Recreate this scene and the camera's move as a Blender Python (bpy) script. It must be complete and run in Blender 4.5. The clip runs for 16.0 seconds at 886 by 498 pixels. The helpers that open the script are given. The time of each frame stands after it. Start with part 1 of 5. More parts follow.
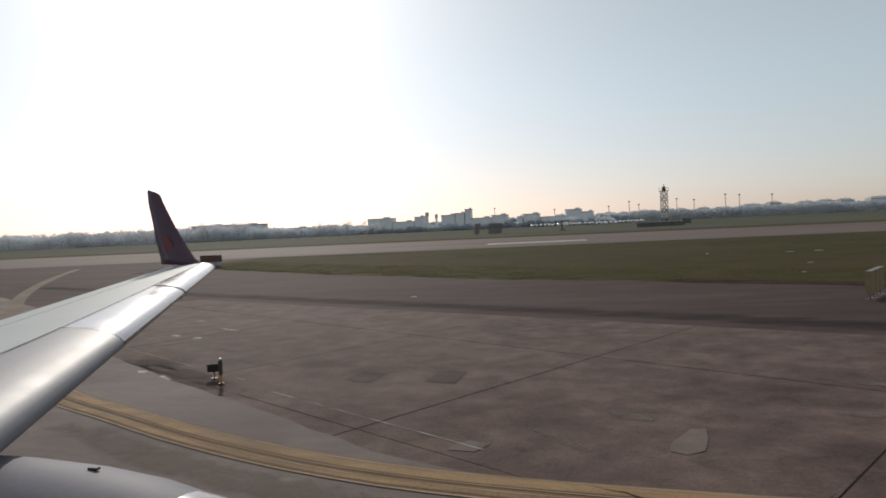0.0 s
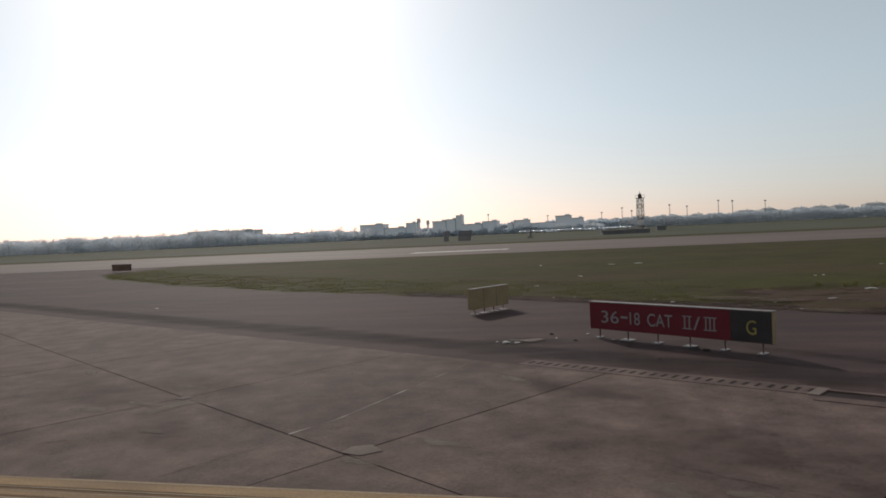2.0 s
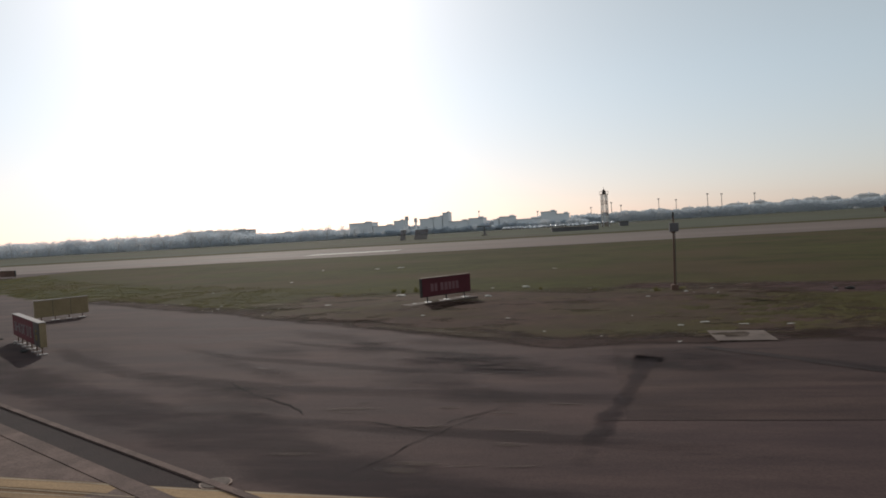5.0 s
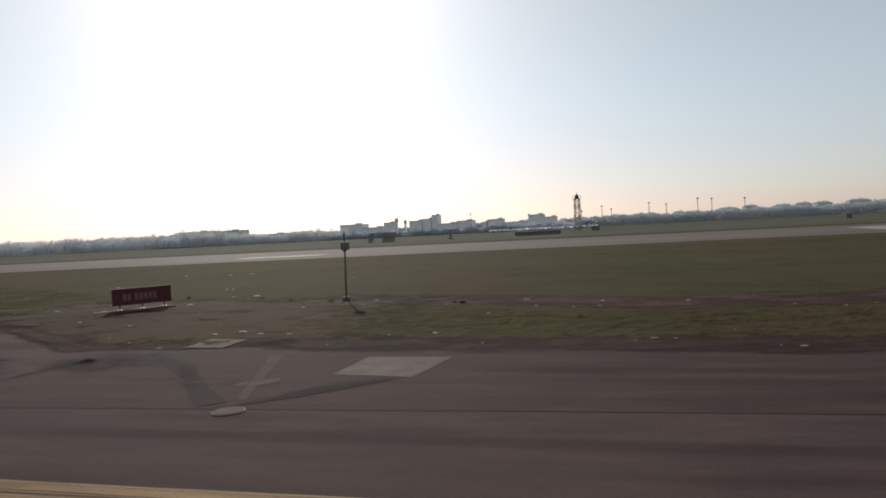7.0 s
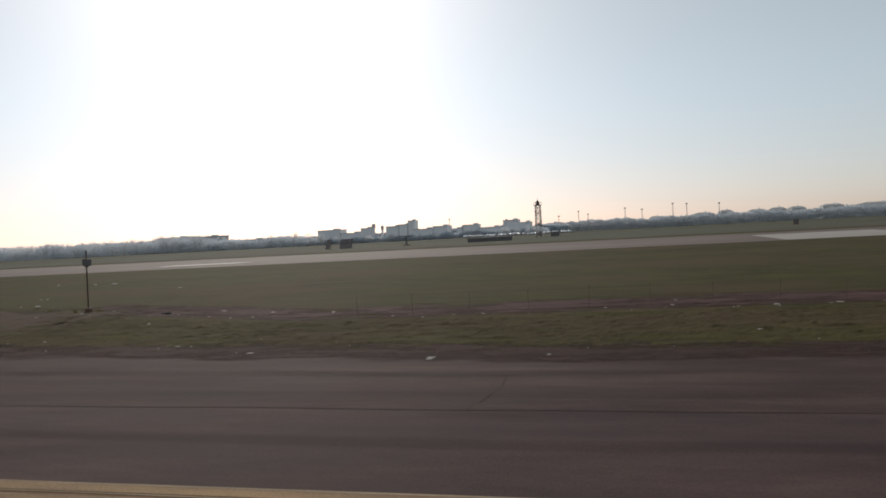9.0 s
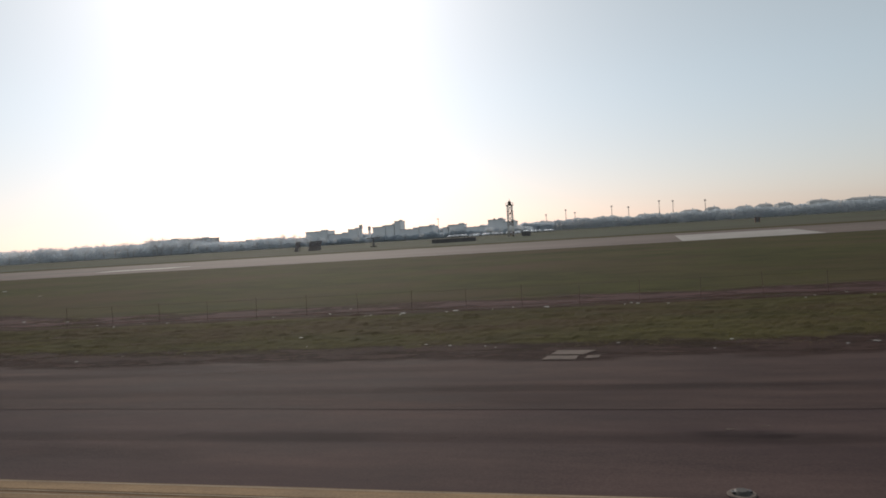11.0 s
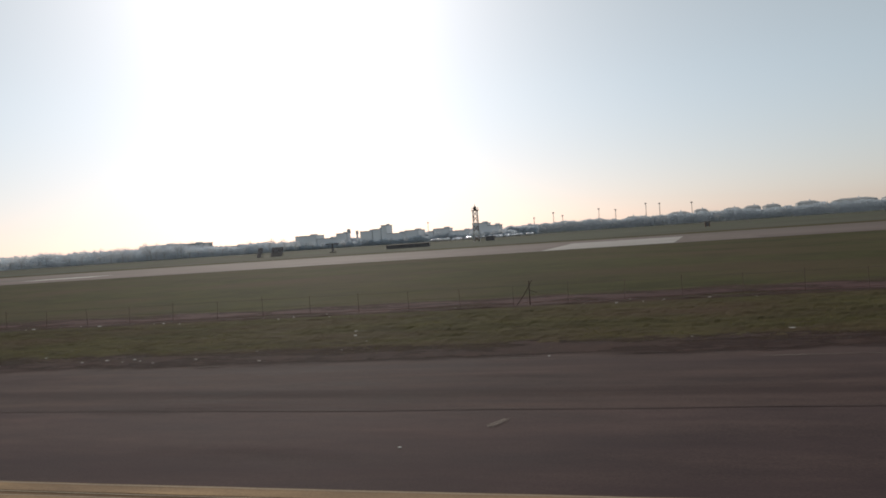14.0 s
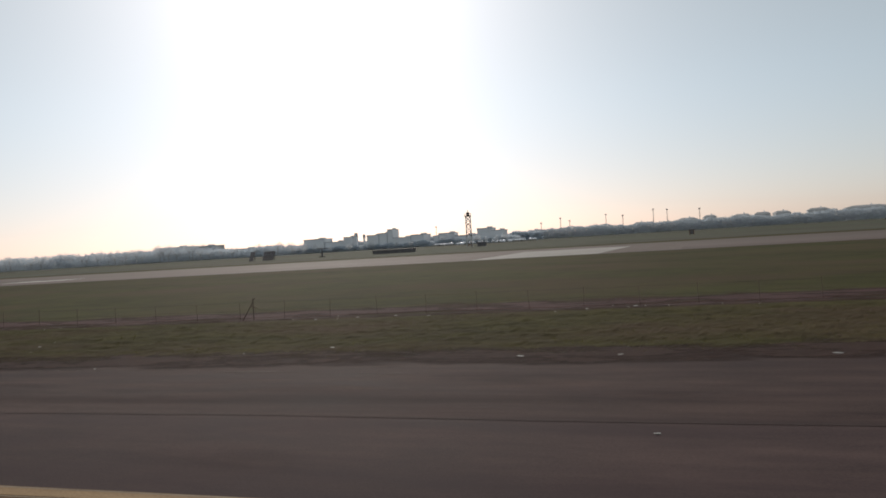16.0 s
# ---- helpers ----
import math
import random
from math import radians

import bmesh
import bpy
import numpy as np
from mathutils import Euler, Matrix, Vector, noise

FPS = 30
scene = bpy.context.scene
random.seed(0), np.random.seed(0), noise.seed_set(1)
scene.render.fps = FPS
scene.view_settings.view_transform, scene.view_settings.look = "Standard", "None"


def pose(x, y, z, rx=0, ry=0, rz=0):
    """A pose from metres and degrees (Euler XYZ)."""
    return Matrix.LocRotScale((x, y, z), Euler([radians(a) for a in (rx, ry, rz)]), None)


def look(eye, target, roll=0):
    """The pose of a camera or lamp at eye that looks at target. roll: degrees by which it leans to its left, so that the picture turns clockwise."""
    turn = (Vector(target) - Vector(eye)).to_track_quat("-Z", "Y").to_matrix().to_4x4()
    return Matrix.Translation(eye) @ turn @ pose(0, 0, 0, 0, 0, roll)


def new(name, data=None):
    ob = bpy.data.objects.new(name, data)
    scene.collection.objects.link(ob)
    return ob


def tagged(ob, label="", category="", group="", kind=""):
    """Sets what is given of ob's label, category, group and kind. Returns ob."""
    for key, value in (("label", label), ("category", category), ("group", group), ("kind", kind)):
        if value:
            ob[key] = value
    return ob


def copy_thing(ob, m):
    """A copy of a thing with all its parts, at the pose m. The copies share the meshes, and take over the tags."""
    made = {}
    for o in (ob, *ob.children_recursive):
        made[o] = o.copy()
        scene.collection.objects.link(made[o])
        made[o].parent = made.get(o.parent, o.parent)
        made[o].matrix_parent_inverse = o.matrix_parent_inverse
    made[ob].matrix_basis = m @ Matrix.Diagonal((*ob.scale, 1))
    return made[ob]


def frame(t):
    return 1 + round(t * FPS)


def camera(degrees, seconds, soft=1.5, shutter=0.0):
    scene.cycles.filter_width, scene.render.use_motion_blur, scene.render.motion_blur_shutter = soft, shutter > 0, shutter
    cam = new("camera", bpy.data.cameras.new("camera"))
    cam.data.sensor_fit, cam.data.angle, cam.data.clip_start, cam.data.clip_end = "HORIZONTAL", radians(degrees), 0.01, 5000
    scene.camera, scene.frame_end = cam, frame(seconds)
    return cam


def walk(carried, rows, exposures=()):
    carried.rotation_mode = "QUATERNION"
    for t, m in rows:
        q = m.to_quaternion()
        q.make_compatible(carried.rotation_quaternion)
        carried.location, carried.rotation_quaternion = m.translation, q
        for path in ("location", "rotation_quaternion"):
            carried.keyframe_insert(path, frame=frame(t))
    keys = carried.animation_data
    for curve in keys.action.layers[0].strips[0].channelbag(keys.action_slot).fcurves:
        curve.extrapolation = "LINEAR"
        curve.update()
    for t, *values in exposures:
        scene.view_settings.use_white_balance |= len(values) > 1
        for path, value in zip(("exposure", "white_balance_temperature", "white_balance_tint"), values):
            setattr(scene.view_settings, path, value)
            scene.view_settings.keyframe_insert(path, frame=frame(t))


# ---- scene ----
cam = camera(65.7, 16.0, soft=1.8)
PATH = [
    (0, pose(-0.00, 2.93, 2.97, 88.06, 2.67, 8.87)),
    (0.5, pose(3.11, 2.71, 2.99, 88.34, 2.30, 9.77)),
    (1, pose(6.40, 2.46, 2.94, 88.40, 2.15, 10.06)),
    (1.5, pose(9.55, 2.31, 3.03, 88.57, 2.45, 10.13)),
    (2, pose(13.06, 2.09, 3.02, 88.53, 2.61, 9.97)),
    (2.5, pose(16.22, 1.83, 3.01, 88.46, 2.76, 9.80)),
    (3, pose(19.67, 1.60, 3.01, 88.26, 3.20, 9.80)),
    (3.5, pose(22.88, 1.39, 3.00, 88.24, 3.03, 10.12)),
    (4, pose(26.19, 1.19, 3.02, 88.19, 3.26, 10.50)),
    (4.5, pose(29.48, 1.03, 3.02, 88.21, 3.42, 11.10)),
    (7, pose(47.46, 0.31, 3.02, 88.38, 2.96, 12.73)),
    (7.5, pose(50.88, 0.20, 2.99, 88.93, 2.76, 12.65)),
    (8, pose(54.26, 0.10, 2.94, 89.02, 2.95, 12.61)),
    (8.5, pose(57.54, 0.01, 2.99, 89.07, 2.79, 12.61)),
    (9, pose(61.12, -0.06, 2.99, 88.73, 3.04, 12.60)),
    (11.5, pose(77.98, -0.20, 3.00, 88.67, 3.73, 13.39)),
    (12, pose(81.53, -0.21, 3.01, 88.90, 3.66, 13.72)),
    (12.5, pose(84.98, -0.21, 3.02, 88.97, 3.99, 13.98)),
    (13, pose(88.46, -0.20, 3.00, 89.08, 3.79, 14.22)),
    (13.5, pose(91.71, -0.19, 2.99, 88.76, 3.92, 14.44)),
    (14, pose(94.97, -0.13, 2.98, 88.89, 4.00, 14.83)),
    (14.5, pose(98.15, -0.04, 3.04, 88.88, 4.24, 15.39)),
    (15, pose(101.51, 0.04, 2.97, 88.94, 3.60, 16.02)),
    (15.5, pose(104.76, 0.20, 3.01, 89.22, 3.32, 16.58)),
    (16, pose(108.21, 0.38, 3.01, 89.29, 3.56, 17.05)),
]
walk(cam, PATH, exposures=[(0.0, 0.0, 6680, 12), (8.0, 0.0, 6680, 12), (13.0, -0.05, 6680, 12), (16.0, -0.06, 6680, 12)])

# ---- sky and sun ----
SUN_UP, SUN_LEFT = radians(27), radians(26)
to_sun = Vector((-math.sin(SUN_LEFT) * math.cos(SUN_UP), math.cos(SUN_LEFT) * math.cos(SUN_UP), math.sin(SUN_UP)))
world = bpy.data.worlds.new("world")
scene.world = world
world.use_nodes = True
sky = world.node_tree.nodes.new("ShaderNodeTexSky")
sky.sky_type, sky.sun_disc = "NISHITA", False
sky.sun_elevation, sky.sun_rotation = SUN_UP, -SUN_LEFT
sky.air_density, sky.dust_density, sky.ozone_density = 0.55, 0.95, 3.6
haze = world.node_tree.nodes.new("ShaderNodeHueSaturation")
haze.inputs["Hue"].default_value, haze.inputs["Saturation"].default_value, haze.inputs["Value"].default_value = 0.466, 0.76, 0.78
world.node_tree.links.new(sky.outputs[0], haze.inputs["Color"])
veil = world.node_tree.nodes.new("ShaderNodeMixRGB")   # even white haze of a still winter day, in front of the clear sky
veil.blend_type, veil.inputs["Fac"].default_value, veil.inputs["Color2"].default_value = "ADD", 1.0, (2.80, 2.84, 2.64, 1)
world.node_tree.links.new(haze.outputs[0], veil.inputs["Color1"])
around = world.node_tree.nodes.new("ShaderNodeTexCoord")   # warm dust low over the horizon, all the way round
height = world.node_tree.nodes.new("ShaderNodeSeparateXYZ")
low = world.node_tree.nodes.new("ShaderNodeMapRange")
low.interpolation_type = "SMOOTHSTEP"
low.inputs["From Min"].default_value, low.inputs["From Max"].default_value = -0.02, 0.21
dust = world.node_tree.nodes.new("ShaderNodeMixRGB")
dust.inputs["Color1"].default_value, dust.inputs["Color2"].default_value = (0.955, 0.825, 0.745, 1), (1, 1, 1, 1)
dusty = world.node_tree.nodes.new("ShaderNodeMixRGB")
dusty.blend_type, dusty.inputs["Fac"].default_value = "MULTIPLY", 1.0
for a, b in ((around.outputs["Generated"], height.inputs[0]), (height.outputs["Z"], low.inputs["Value"]), (low.outputs["Result"], dust.inputs["Fac"]), (veil.outputs[0], dusty.inputs["Color1"]),
             (dust.outputs[0], dusty.inputs["Color2"]), (dusty.outputs[0], world.node_tree.nodes["Background"].inputs[0])):
    world.node_tree.links.new(a, b)
world.node_tree.nodes["Background"].inputs[1].default_value = 0.086
sun = new("sun", bpy.data.lights.new("sun", "SUN"))
sun.data.energy, sun.data.angle, sun.data.color = 2.1, radians(0.6), (1.0, 0.95, 0.86)
sun.matrix_world = look(Vector((0, 0, 60)), Vector((0, 0, 60)) - to_sun)


# ---- materials ----
def material(name, dark, light, rough=0.8, metal=0.0, scale=1.0, fine=30.0, bump=0.15, stretch=(1, 1, 1), per_piece=0.0, spec=0.5, depth=0.02, tint=None):
    """Two tones mixed by a broad and a fine noise in world metres, with fine relief and uneven gloss."""
    m = bpy.data.materials.new(name)
    m.use_nodes = True
    n, k = m.node_tree.nodes, m.node_tree.links
    b = n["Principled BSDF"]
    b.inputs["Metallic"].default_value = metal
    b.inputs["Specular IOR Level"].default_value = spec
    geo = n.new("ShaderNodeNewGeometry")
    mapping = n.new("ShaderNodeMapping")
    mapping.inputs["Scale"].default_value = stretch
    k.new(geo.outputs["Position"], mapping.inputs["Vector"])
    broad, grain = n.new("ShaderNodeTexNoise"), n.new("ShaderNodeTexNoise")
    broad.inputs["Scale"].default_value, broad.inputs["Detail"].default_value, broad.inputs["Roughness"].default_value = scale, 6, 0.6
    grain.inputs["Scale"].default_value, grain.inputs["Detail"].default_value = fine, 3
    k.new(mapping.outputs[0], broad.inputs["Vector"])
    k.new(geo.outputs["Position"], grain.inputs["Vector"])
    add = n.new("ShaderNodeMath")
    add.operation = "MULTIPLY_ADD"
    add.inputs[1].default_value = 0.45
    vast = n.new("ShaderNodeTexNoise")
    vast.inputs["Scale"].default_value, vast.inputs["Detail"].default_value = scale * 0.17, 3
    k.new(mapping.outputs[0], vast.inputs["Vector"])
    sum_up = n.new("ShaderNodeMath")
    sum_up.operation = "MULTIPLY_ADD"
    sum_up.inputs[1].default_value = 0.5
    k.new(vast.outputs[0], sum_up.inputs[0])
    k.new(broad.outputs[0], sum_up.inputs[2])
    k.new(grain.outputs[0], add.inputs[0])
    k.new(sum_up.outputs[0], add.inputs[2])
    last = add
    if per_piece:
        info = n.new("ShaderNodeObjectInfo")
        more = n.new("ShaderNodeMath")
        more.operation = "MULTIPLY_ADD"
        more.inputs[1].default_value = per_piece
        k.new(info.outputs["Random"], more.inputs[0])
        k.new(add.outputs[0], more.inputs[2])
        last = more
    ramp = n.new("ShaderNodeValToRGB")
    ramp.color_ramp.elements[0].color, ramp.color_ramp.elements[1].color = (*dark, 1), (*light, 1)
    scaled = n.new("ShaderNodeMapRange")
    scaled.inputs["From Min"].default_value, scaled.inputs["From Max"].default_value = 0.68 + per_piece * 0.35, 1.27 + per_piece * 0.65
    ramp.color_ramp.elements[0].position, ramp.color_ramp.elements[1].position = 0.0, 1.0
    k.new(last.outputs[0], scaled.inputs["Value"])
    k.new(scaled.outputs[0], ramp.inputs[0])
    k.new(ramp.outputs[0], b.inputs["Base Color"])
    if tint:
        hue, size, most, along = tint
        spread, cut, mixed, turned = n.new("ShaderNodeTexNoise"), n.new("ShaderNodeMapRange"), n.new("ShaderNodeMixRGB"), n.new("ShaderNodeMapping")
        turned.inputs["Scale"].default_value, turned.inputs["Location"].default_value = along, (31.7, 12.3, 0)
        spread.inputs["Scale"].default_value, spread.inputs["Detail"].default_value, spread.inputs["Roughness"].default_value = size, 7, 0.62
        cut.inputs["From Min"].default_value, cut.inputs["From Max"].default_value, cut.inputs["To Max"].default_value = 0.44, 0.66, most
        mixed.inputs["Color2"].default_value = (*hue, 1)
        k.new(geo.outputs["Position"], turned.inputs["Vector"])
        k.new(turned.outputs[0], spread.inputs["Vector"])
        k.new(spread.outputs[0], cut.inputs["Value"])
        k.new(cut.outputs[0], mixed.inputs["Fac"])
        k.new(ramp.outputs[0], mixed.inputs["Color1"])
        k.new(mixed.outputs[0], b.inputs["Base Color"])
    gloss = n.new("ShaderNodeMapRange")
    gloss.inputs["To Min"].default_value, gloss.inputs["To Max"].default_value = max(rough - 0.12, 0.03), min(rough + 0.12, 1)
    k.new(broad.outputs[0], gloss.inputs["Value"])
    k.new(gloss.outputs[0], b.inputs["Roughness"])
    if bump:
        relief = n.new("ShaderNodeBump")
        relief.inputs["Strength"].default_value, relief.inputs["Distance"].default_value = bump, depth
        k.new(grain.outputs[0], relief.inputs["Height"])
        k.new(relief.outputs[0], b.inputs["Normal"])
    return m


def frayed(m, size, soft, stretch=(1, 1, 1), most=1.0, uneven=4.0):
    """Lets a material thin out towards the rim of its sheet, in an uneven way: bare where the cover is 0."""
    n, k = m.node_tree.nodes, m.node_tree.links
    cover, split, spots, turned = n.new("ShaderNodeUVMap"), n.new("ShaderNodeSeparateXYZ"), n.new("ShaderNodeTexNoise"), n.new("ShaderNodeMapping")
    cover.uv_map = "cover"
    turned.inputs["Scale"].default_value = stretch
    spots.inputs["Scale"].default_value, spots.inputs["Detail"].default_value, spots.inputs["Roughness"].default_value = size, 7, 0.65
    more, cut, mix, bare = n.new("ShaderNodeMath"), n.new("ShaderNodeMapRange"), n.new("ShaderNodeMixShader"), n.new("ShaderNodeBsdfTransparent")
    more.operation, more.inputs[1].default_value = "MULTIPLY_ADD", uneven
    cut.inputs["From Min"].default_value, cut.inputs["From Max"].default_value = 0.5 + uneven * 0.5 - soft, 0.5 + uneven * 0.5 + soft
    cut.inputs["To Max"].default_value = most
    k.new(n["Geometry"].outputs["Position"], turned.inputs["Vector"])
    k.new(turned.outputs[0], spots.inputs["Vector"])
    k.new(cover.outputs[0], split.inputs[0])
    k.new(spots.outputs[0], more.inputs[0])
    k.new(split.outputs["Y"], more.inputs[2])
    k.new(more.outputs[0], cut.inputs["Value"])
    k.new(cut.outputs[0], mix.inputs[0])
    k.new(bare.outputs[0], mix.inputs[1])
    k.new(n["Principled BSDF"].outputs[0], mix.inputs[2])
    k.new(mix.outputs[0], n["Material Output"].inputs["Surface"])
    return m


def thin_leaf(name, dark, light, through_light=0.5):
    """A leaf or twig surface that lets part of the light through."""
    m = material(name, dark, light, 0.85, scale=0.3, fine=4, bump=0)
    n, k = m.node_tree.nodes, m.node_tree.links
    glow = n.new("ShaderNodeBsdfTranslucent")
    mix = n.new("ShaderNodeMixShader")
    mix.inputs[0].default_value = through_light
    k.new(n["Color Ramp"].outputs[0], glow.inputs["Color"])
    k.new(n["Principled BSDF"].outputs[0], mix.inputs[1])
    k.new(glow.outputs[0], mix.inputs[2])
    k.new(mix.outputs[0], n["Material Output"].inputs["Surface"])
    return m


ASPHALT = material("asphalt", (0.034, 0.0212, 0.0218), (0.103, 0.0665, 0.062), 0.92, scale=0.7, fine=32, bump=0.3, stretch=(0.4, 1.4, 1), spec=0.10, tint=((0.041, 0.026, 0.029), 0.5, 0.65, (0.25, 1.3, 1)))
OVERLAY = material("smooth asphalt", (0.034, 0.0215, 0.0210), (0.102, 0.066, 0.059), 0.9, scale=0.9, fine=30, bump=0.35, stretch=(0.4, 1.4, 1), spec=0.08, tint=((0.036, 0.0225, 0.024), 0.7, 0.7, (0.14, 1.5, 1)))
CONCRETE = material("old concrete", (0.054, 0.0362, 0.0322), (0.200, 0.1395, 0.123), 0.92, scale=1.5, fine=22, bump=0.6, per_piece=0.08, spec=0.12, tint=((0.063, 0.042, 0.039), 0.8, 0.5, (1, 1, 1)))
PALE = material("pale concrete", (0.10, 0.085, 0.074), (0.225, 0.195, 0.172), 0.9, scale=1.2, fine=40, bump=0.3, spec=0.15)
RUNWAY = material("runway asphalt", (0.068, 0.046, 0.040), (0.140, 0.099, 0.086), 0.85, scale=0.08, fine=8, bump=0.2, stretch=(0.2, 1, 1), spec=0.18, tint=((0.14, 0.11, 0.097), 0.06, 0.6, (0.25, 1, 1)))
LIGHT_STRIP = material("pale worn asphalt", (0.082, 0.061, 0.056), (0.215, 0.172, 0.158), 0.85, scale=0.9, fine=35, bump=0.4, stretch=(0.5, 1.2, 1), spec=0.2, tint=((0.080, 0.056, 0.053), 0.5, 0.7, (0.6, 1, 1)))
LETTER = material("dull white lettering", (0.19, 0.17, 0.172), (0.27, 0.245, 0.245), 0.6, scale=3, fine=30, bump=0.0)
SLAB = material("dusty concrete slab", (0.088, 0.067, 0.060), (0.20, 0.160, 0.142), 0.92, scale=2, fine=24, bump=0.4, spec=0.1)
LINE_BED = material("stained tan paint between the lines", (0.095, 0.056, 0.034), (0.25, 0.150, 0.082), 0.9, scale=1.0, fine=26, bump=0.2, stretch=(0.3, 1, 1), spec=0.1)
FAINT_YELLOW = material("faded yellow paint", (0.10, 0.073, 0.055), (0.21, 0.155, 0.115), 0.85, scale=1.2, fine=20, bump=0.2, spec=0.1)
SEAM = material("tar", (0.010, 0.009, 0.009), (0.035, 0.030, 0.029), 0.95, scale=2, fine=40, bump=0.2, spec=0.05)
YELLOW = material("worn yellow paint", (0.155, 0.097, 0.055), (0.43, 0.285, 0.155), 0.85, scale=1.6, fine=26, bump=0.25, spec=0.12, stretch=(0.25, 1.2, 1), tint=((0.15, 0.092, 0.055), 0.9, 0.7, (0.3, 1, 1)))
WORN_WHITE = material("worn white paint", (0.12, 0.105, 0.09), (0.52, 0.49, 0.45), 0.8, scale=2.5, fine=24, bump=0.2, spec=0.15)
GRASS = material("mown grass", (0.0285, 0.0272, 0.0100), (0.0755, 0.0715, 0.0275), 0.95, scale=0.5, fine=9, bump=0.25, stretch=(0.7, 1, 1), spec=0.03, depth=0.03, tint=((0.078, 0.052, 0.033), 0.10, 0.8, (0.6, 1, 1)))
TURF = material("tufted short grass", (0.030, 0.0255, 0.0108), (0.092, 0.0785, 0.0335), 0.95, scale=1.6, fine=14, bump=0.6, stretch=(0.45, 1, 1), spec=0.03, depth=0.04, tint=((0.072, 0.048, 0.031), 0.22, 0.92, (0.5, 1, 1)))
BLADE = thin_leaf("grass blade", (0.070, 0.064, 0.021), (0.175, 0.158, 0.056), 0.5)
DIRT = material("bare earth", (0.030, 0.018, 0.015), (0.088, 0.055, 0.044), 0.95, scale=1.1, fine=20, bump=0.8, spec=0.05)
SOFT_DIRT = frayed(material("scattered earth", (0.034, 0.0195, 0.016), (0.094, 0.058, 0.046), 0.95, scale=1.1, fine=20, bump=0.8, spec=0.05, tint=((0.060, 0.050, 0.022), 0.45, 0.85, (0.4, 1, 1))), 0.9, 0.5, (0.5, 1, 1))
VERGE = frayed(material("dark crumbled edge", (0.024, 0.0135, 0.0125), (0.066, 0.040, 0.034), 0.95, scale=1.1, fine=20, bump=1.0, spec=0.05), 0.9, 0.6, (0.4, 1.2, 1))
RED_EARTH = frayed(material("reddish bare earth", (0.039, 0.0205, 0.0208), (0.100, 0.057, 0.055), 0.95, scale=1.1, fine=20, bump=0.8, spec=0.05, stretch=(0.4, 1, 1)), 0.7, 0.6, (0.35, 1, 1))
SAND = frayed(material("pale sandy earth", (0.09, 0.068, 0.050), (0.17, 0.132, 0.10), 0.95, scale=1.3, fine=20, bump=0.6, spec=0.05), 1.0, 0.5, (0.5, 1, 1), 0.5)
STAIN = frayed(material("dark stained asphalt", (0.018, 0.0125, 0.0155), (0.048, 0.034, 0.038), 0.92, scale=0.7, fine=35, bump=0.4, stretch=(0.3, 1.4, 1), spec=0.1), 1.5, 0.6, (0.22, 1.6, 1), 0.32)
DARK_EDGE = frayed(material("rubber-blackened asphalt", (0.018, 0.0122, 0.0155), (0.046, 0.032, 0.037), 0.92, scale=0.7, fine=35, bump=0.4, spec=0.1), 1.2, 0.7, (0.4, 1.2, 1), 0.5)
MOTTLE = frayed(material("dark mottled asphalt", (0.018, 0.0125, 0.0155), (0.050, 0.035, 0.039), 0.92, scale=0.7, fine=35, bump=0.3, spec=0.1), 1.3, 0.7, (0.6, 1.3, 1), 0.3)
FAINT_MOTTLE = frayed(material("faintly mottled asphalt", (0.020, 0.0135, 0.0160), (0.052, 0.036, 0.039), 0.92, scale=0.7, fine=35, bump=0.3, spec=0.1), 1.3, 0.8, (0.5, 1.4, 1), 0.16)
FAINT_STAIN = frayed(material("faintly rubbered asphalt", (0.020, 0.014, 0.0155), (0.052, 0.037, 0.038), 0.92, scale=0.7, fine=35, bump=0.4, stretch=(0.3, 1.4, 1), spec=0.1), 0.4, 1.0, (0.12, 1.2, 1), 0.22)
SOIL = frayed(material("soot-stained concrete", (0.030, 0.021, 0.019), (0.070, 0.049, 0.043), 0.92, scale=1.2, fine=30, bump=0.4, spec=0.1), 0.9, 0.8, most=0.16)
SCUFF = frayed(material("scuffed pale concrete", (0.14, 0.108, 0.090), (0.25, 0.205, 0.178), 0.9, scale=2, fine=30, bump=0.3, spec=0.1), 2.5, 0.5, most=0.6)
FAINT_SCUFF = frayed(material("faintly worn asphalt", (0.085, 0.062, 0.054), (0.15, 0.112, 0.098), 0.92, scale=2, fine=30, bump=0.3, spec=0.1), 2.0, 0.6, (0.5, 1.4, 1), 0.45)
# reflected sun on the pavement, put in as pale colour
SUN_SHEEN = frayed(material("painted sun sheen on asphalt", (0.21, 0.175, 0.148), (0.38, 0.32, 0.275), 0.85, scale=2, fine=30, bump=0.3, spec=0.2), 1.6, 0.6, (0.6, 1.2, 1), 0.6)
TAR = material("dark tar filling", (0.018, 0.0125, 0.013), (0.052, 0.036, 0.036), 0.92, scale=1.2, fine=35, bump=0.5, spec=0.1)
FLAKES = frayed(material("flaked white paint", (0.30, 0.27, 0.25), (0.52, 0.49, 0.46), 0.8, scale=3, fine=30, bump=0.2, spec=0.1), 3.0, 0.4, most=0.85)
RED = material("red sign face", (0.105, 0.010, 0.017), (0.155, 0.019, 0.028), 0.6, scale=2, fine=20, bump=0.05, spec=0.25)
DULL_RED = material("faded dark red sign face", (0.085, 0.020, 0.027), (0.125, 0.034, 0.041), 0.6, scale=2, fine=20, bump=0.05, spec=0.15)
BLOCK = material("bright new concrete", (0.22, 0.20, 0.185), (0.35, 0.325, 0.305), 0.85, scale=0.4, fine=12, bump=0.2, spec=0.2)
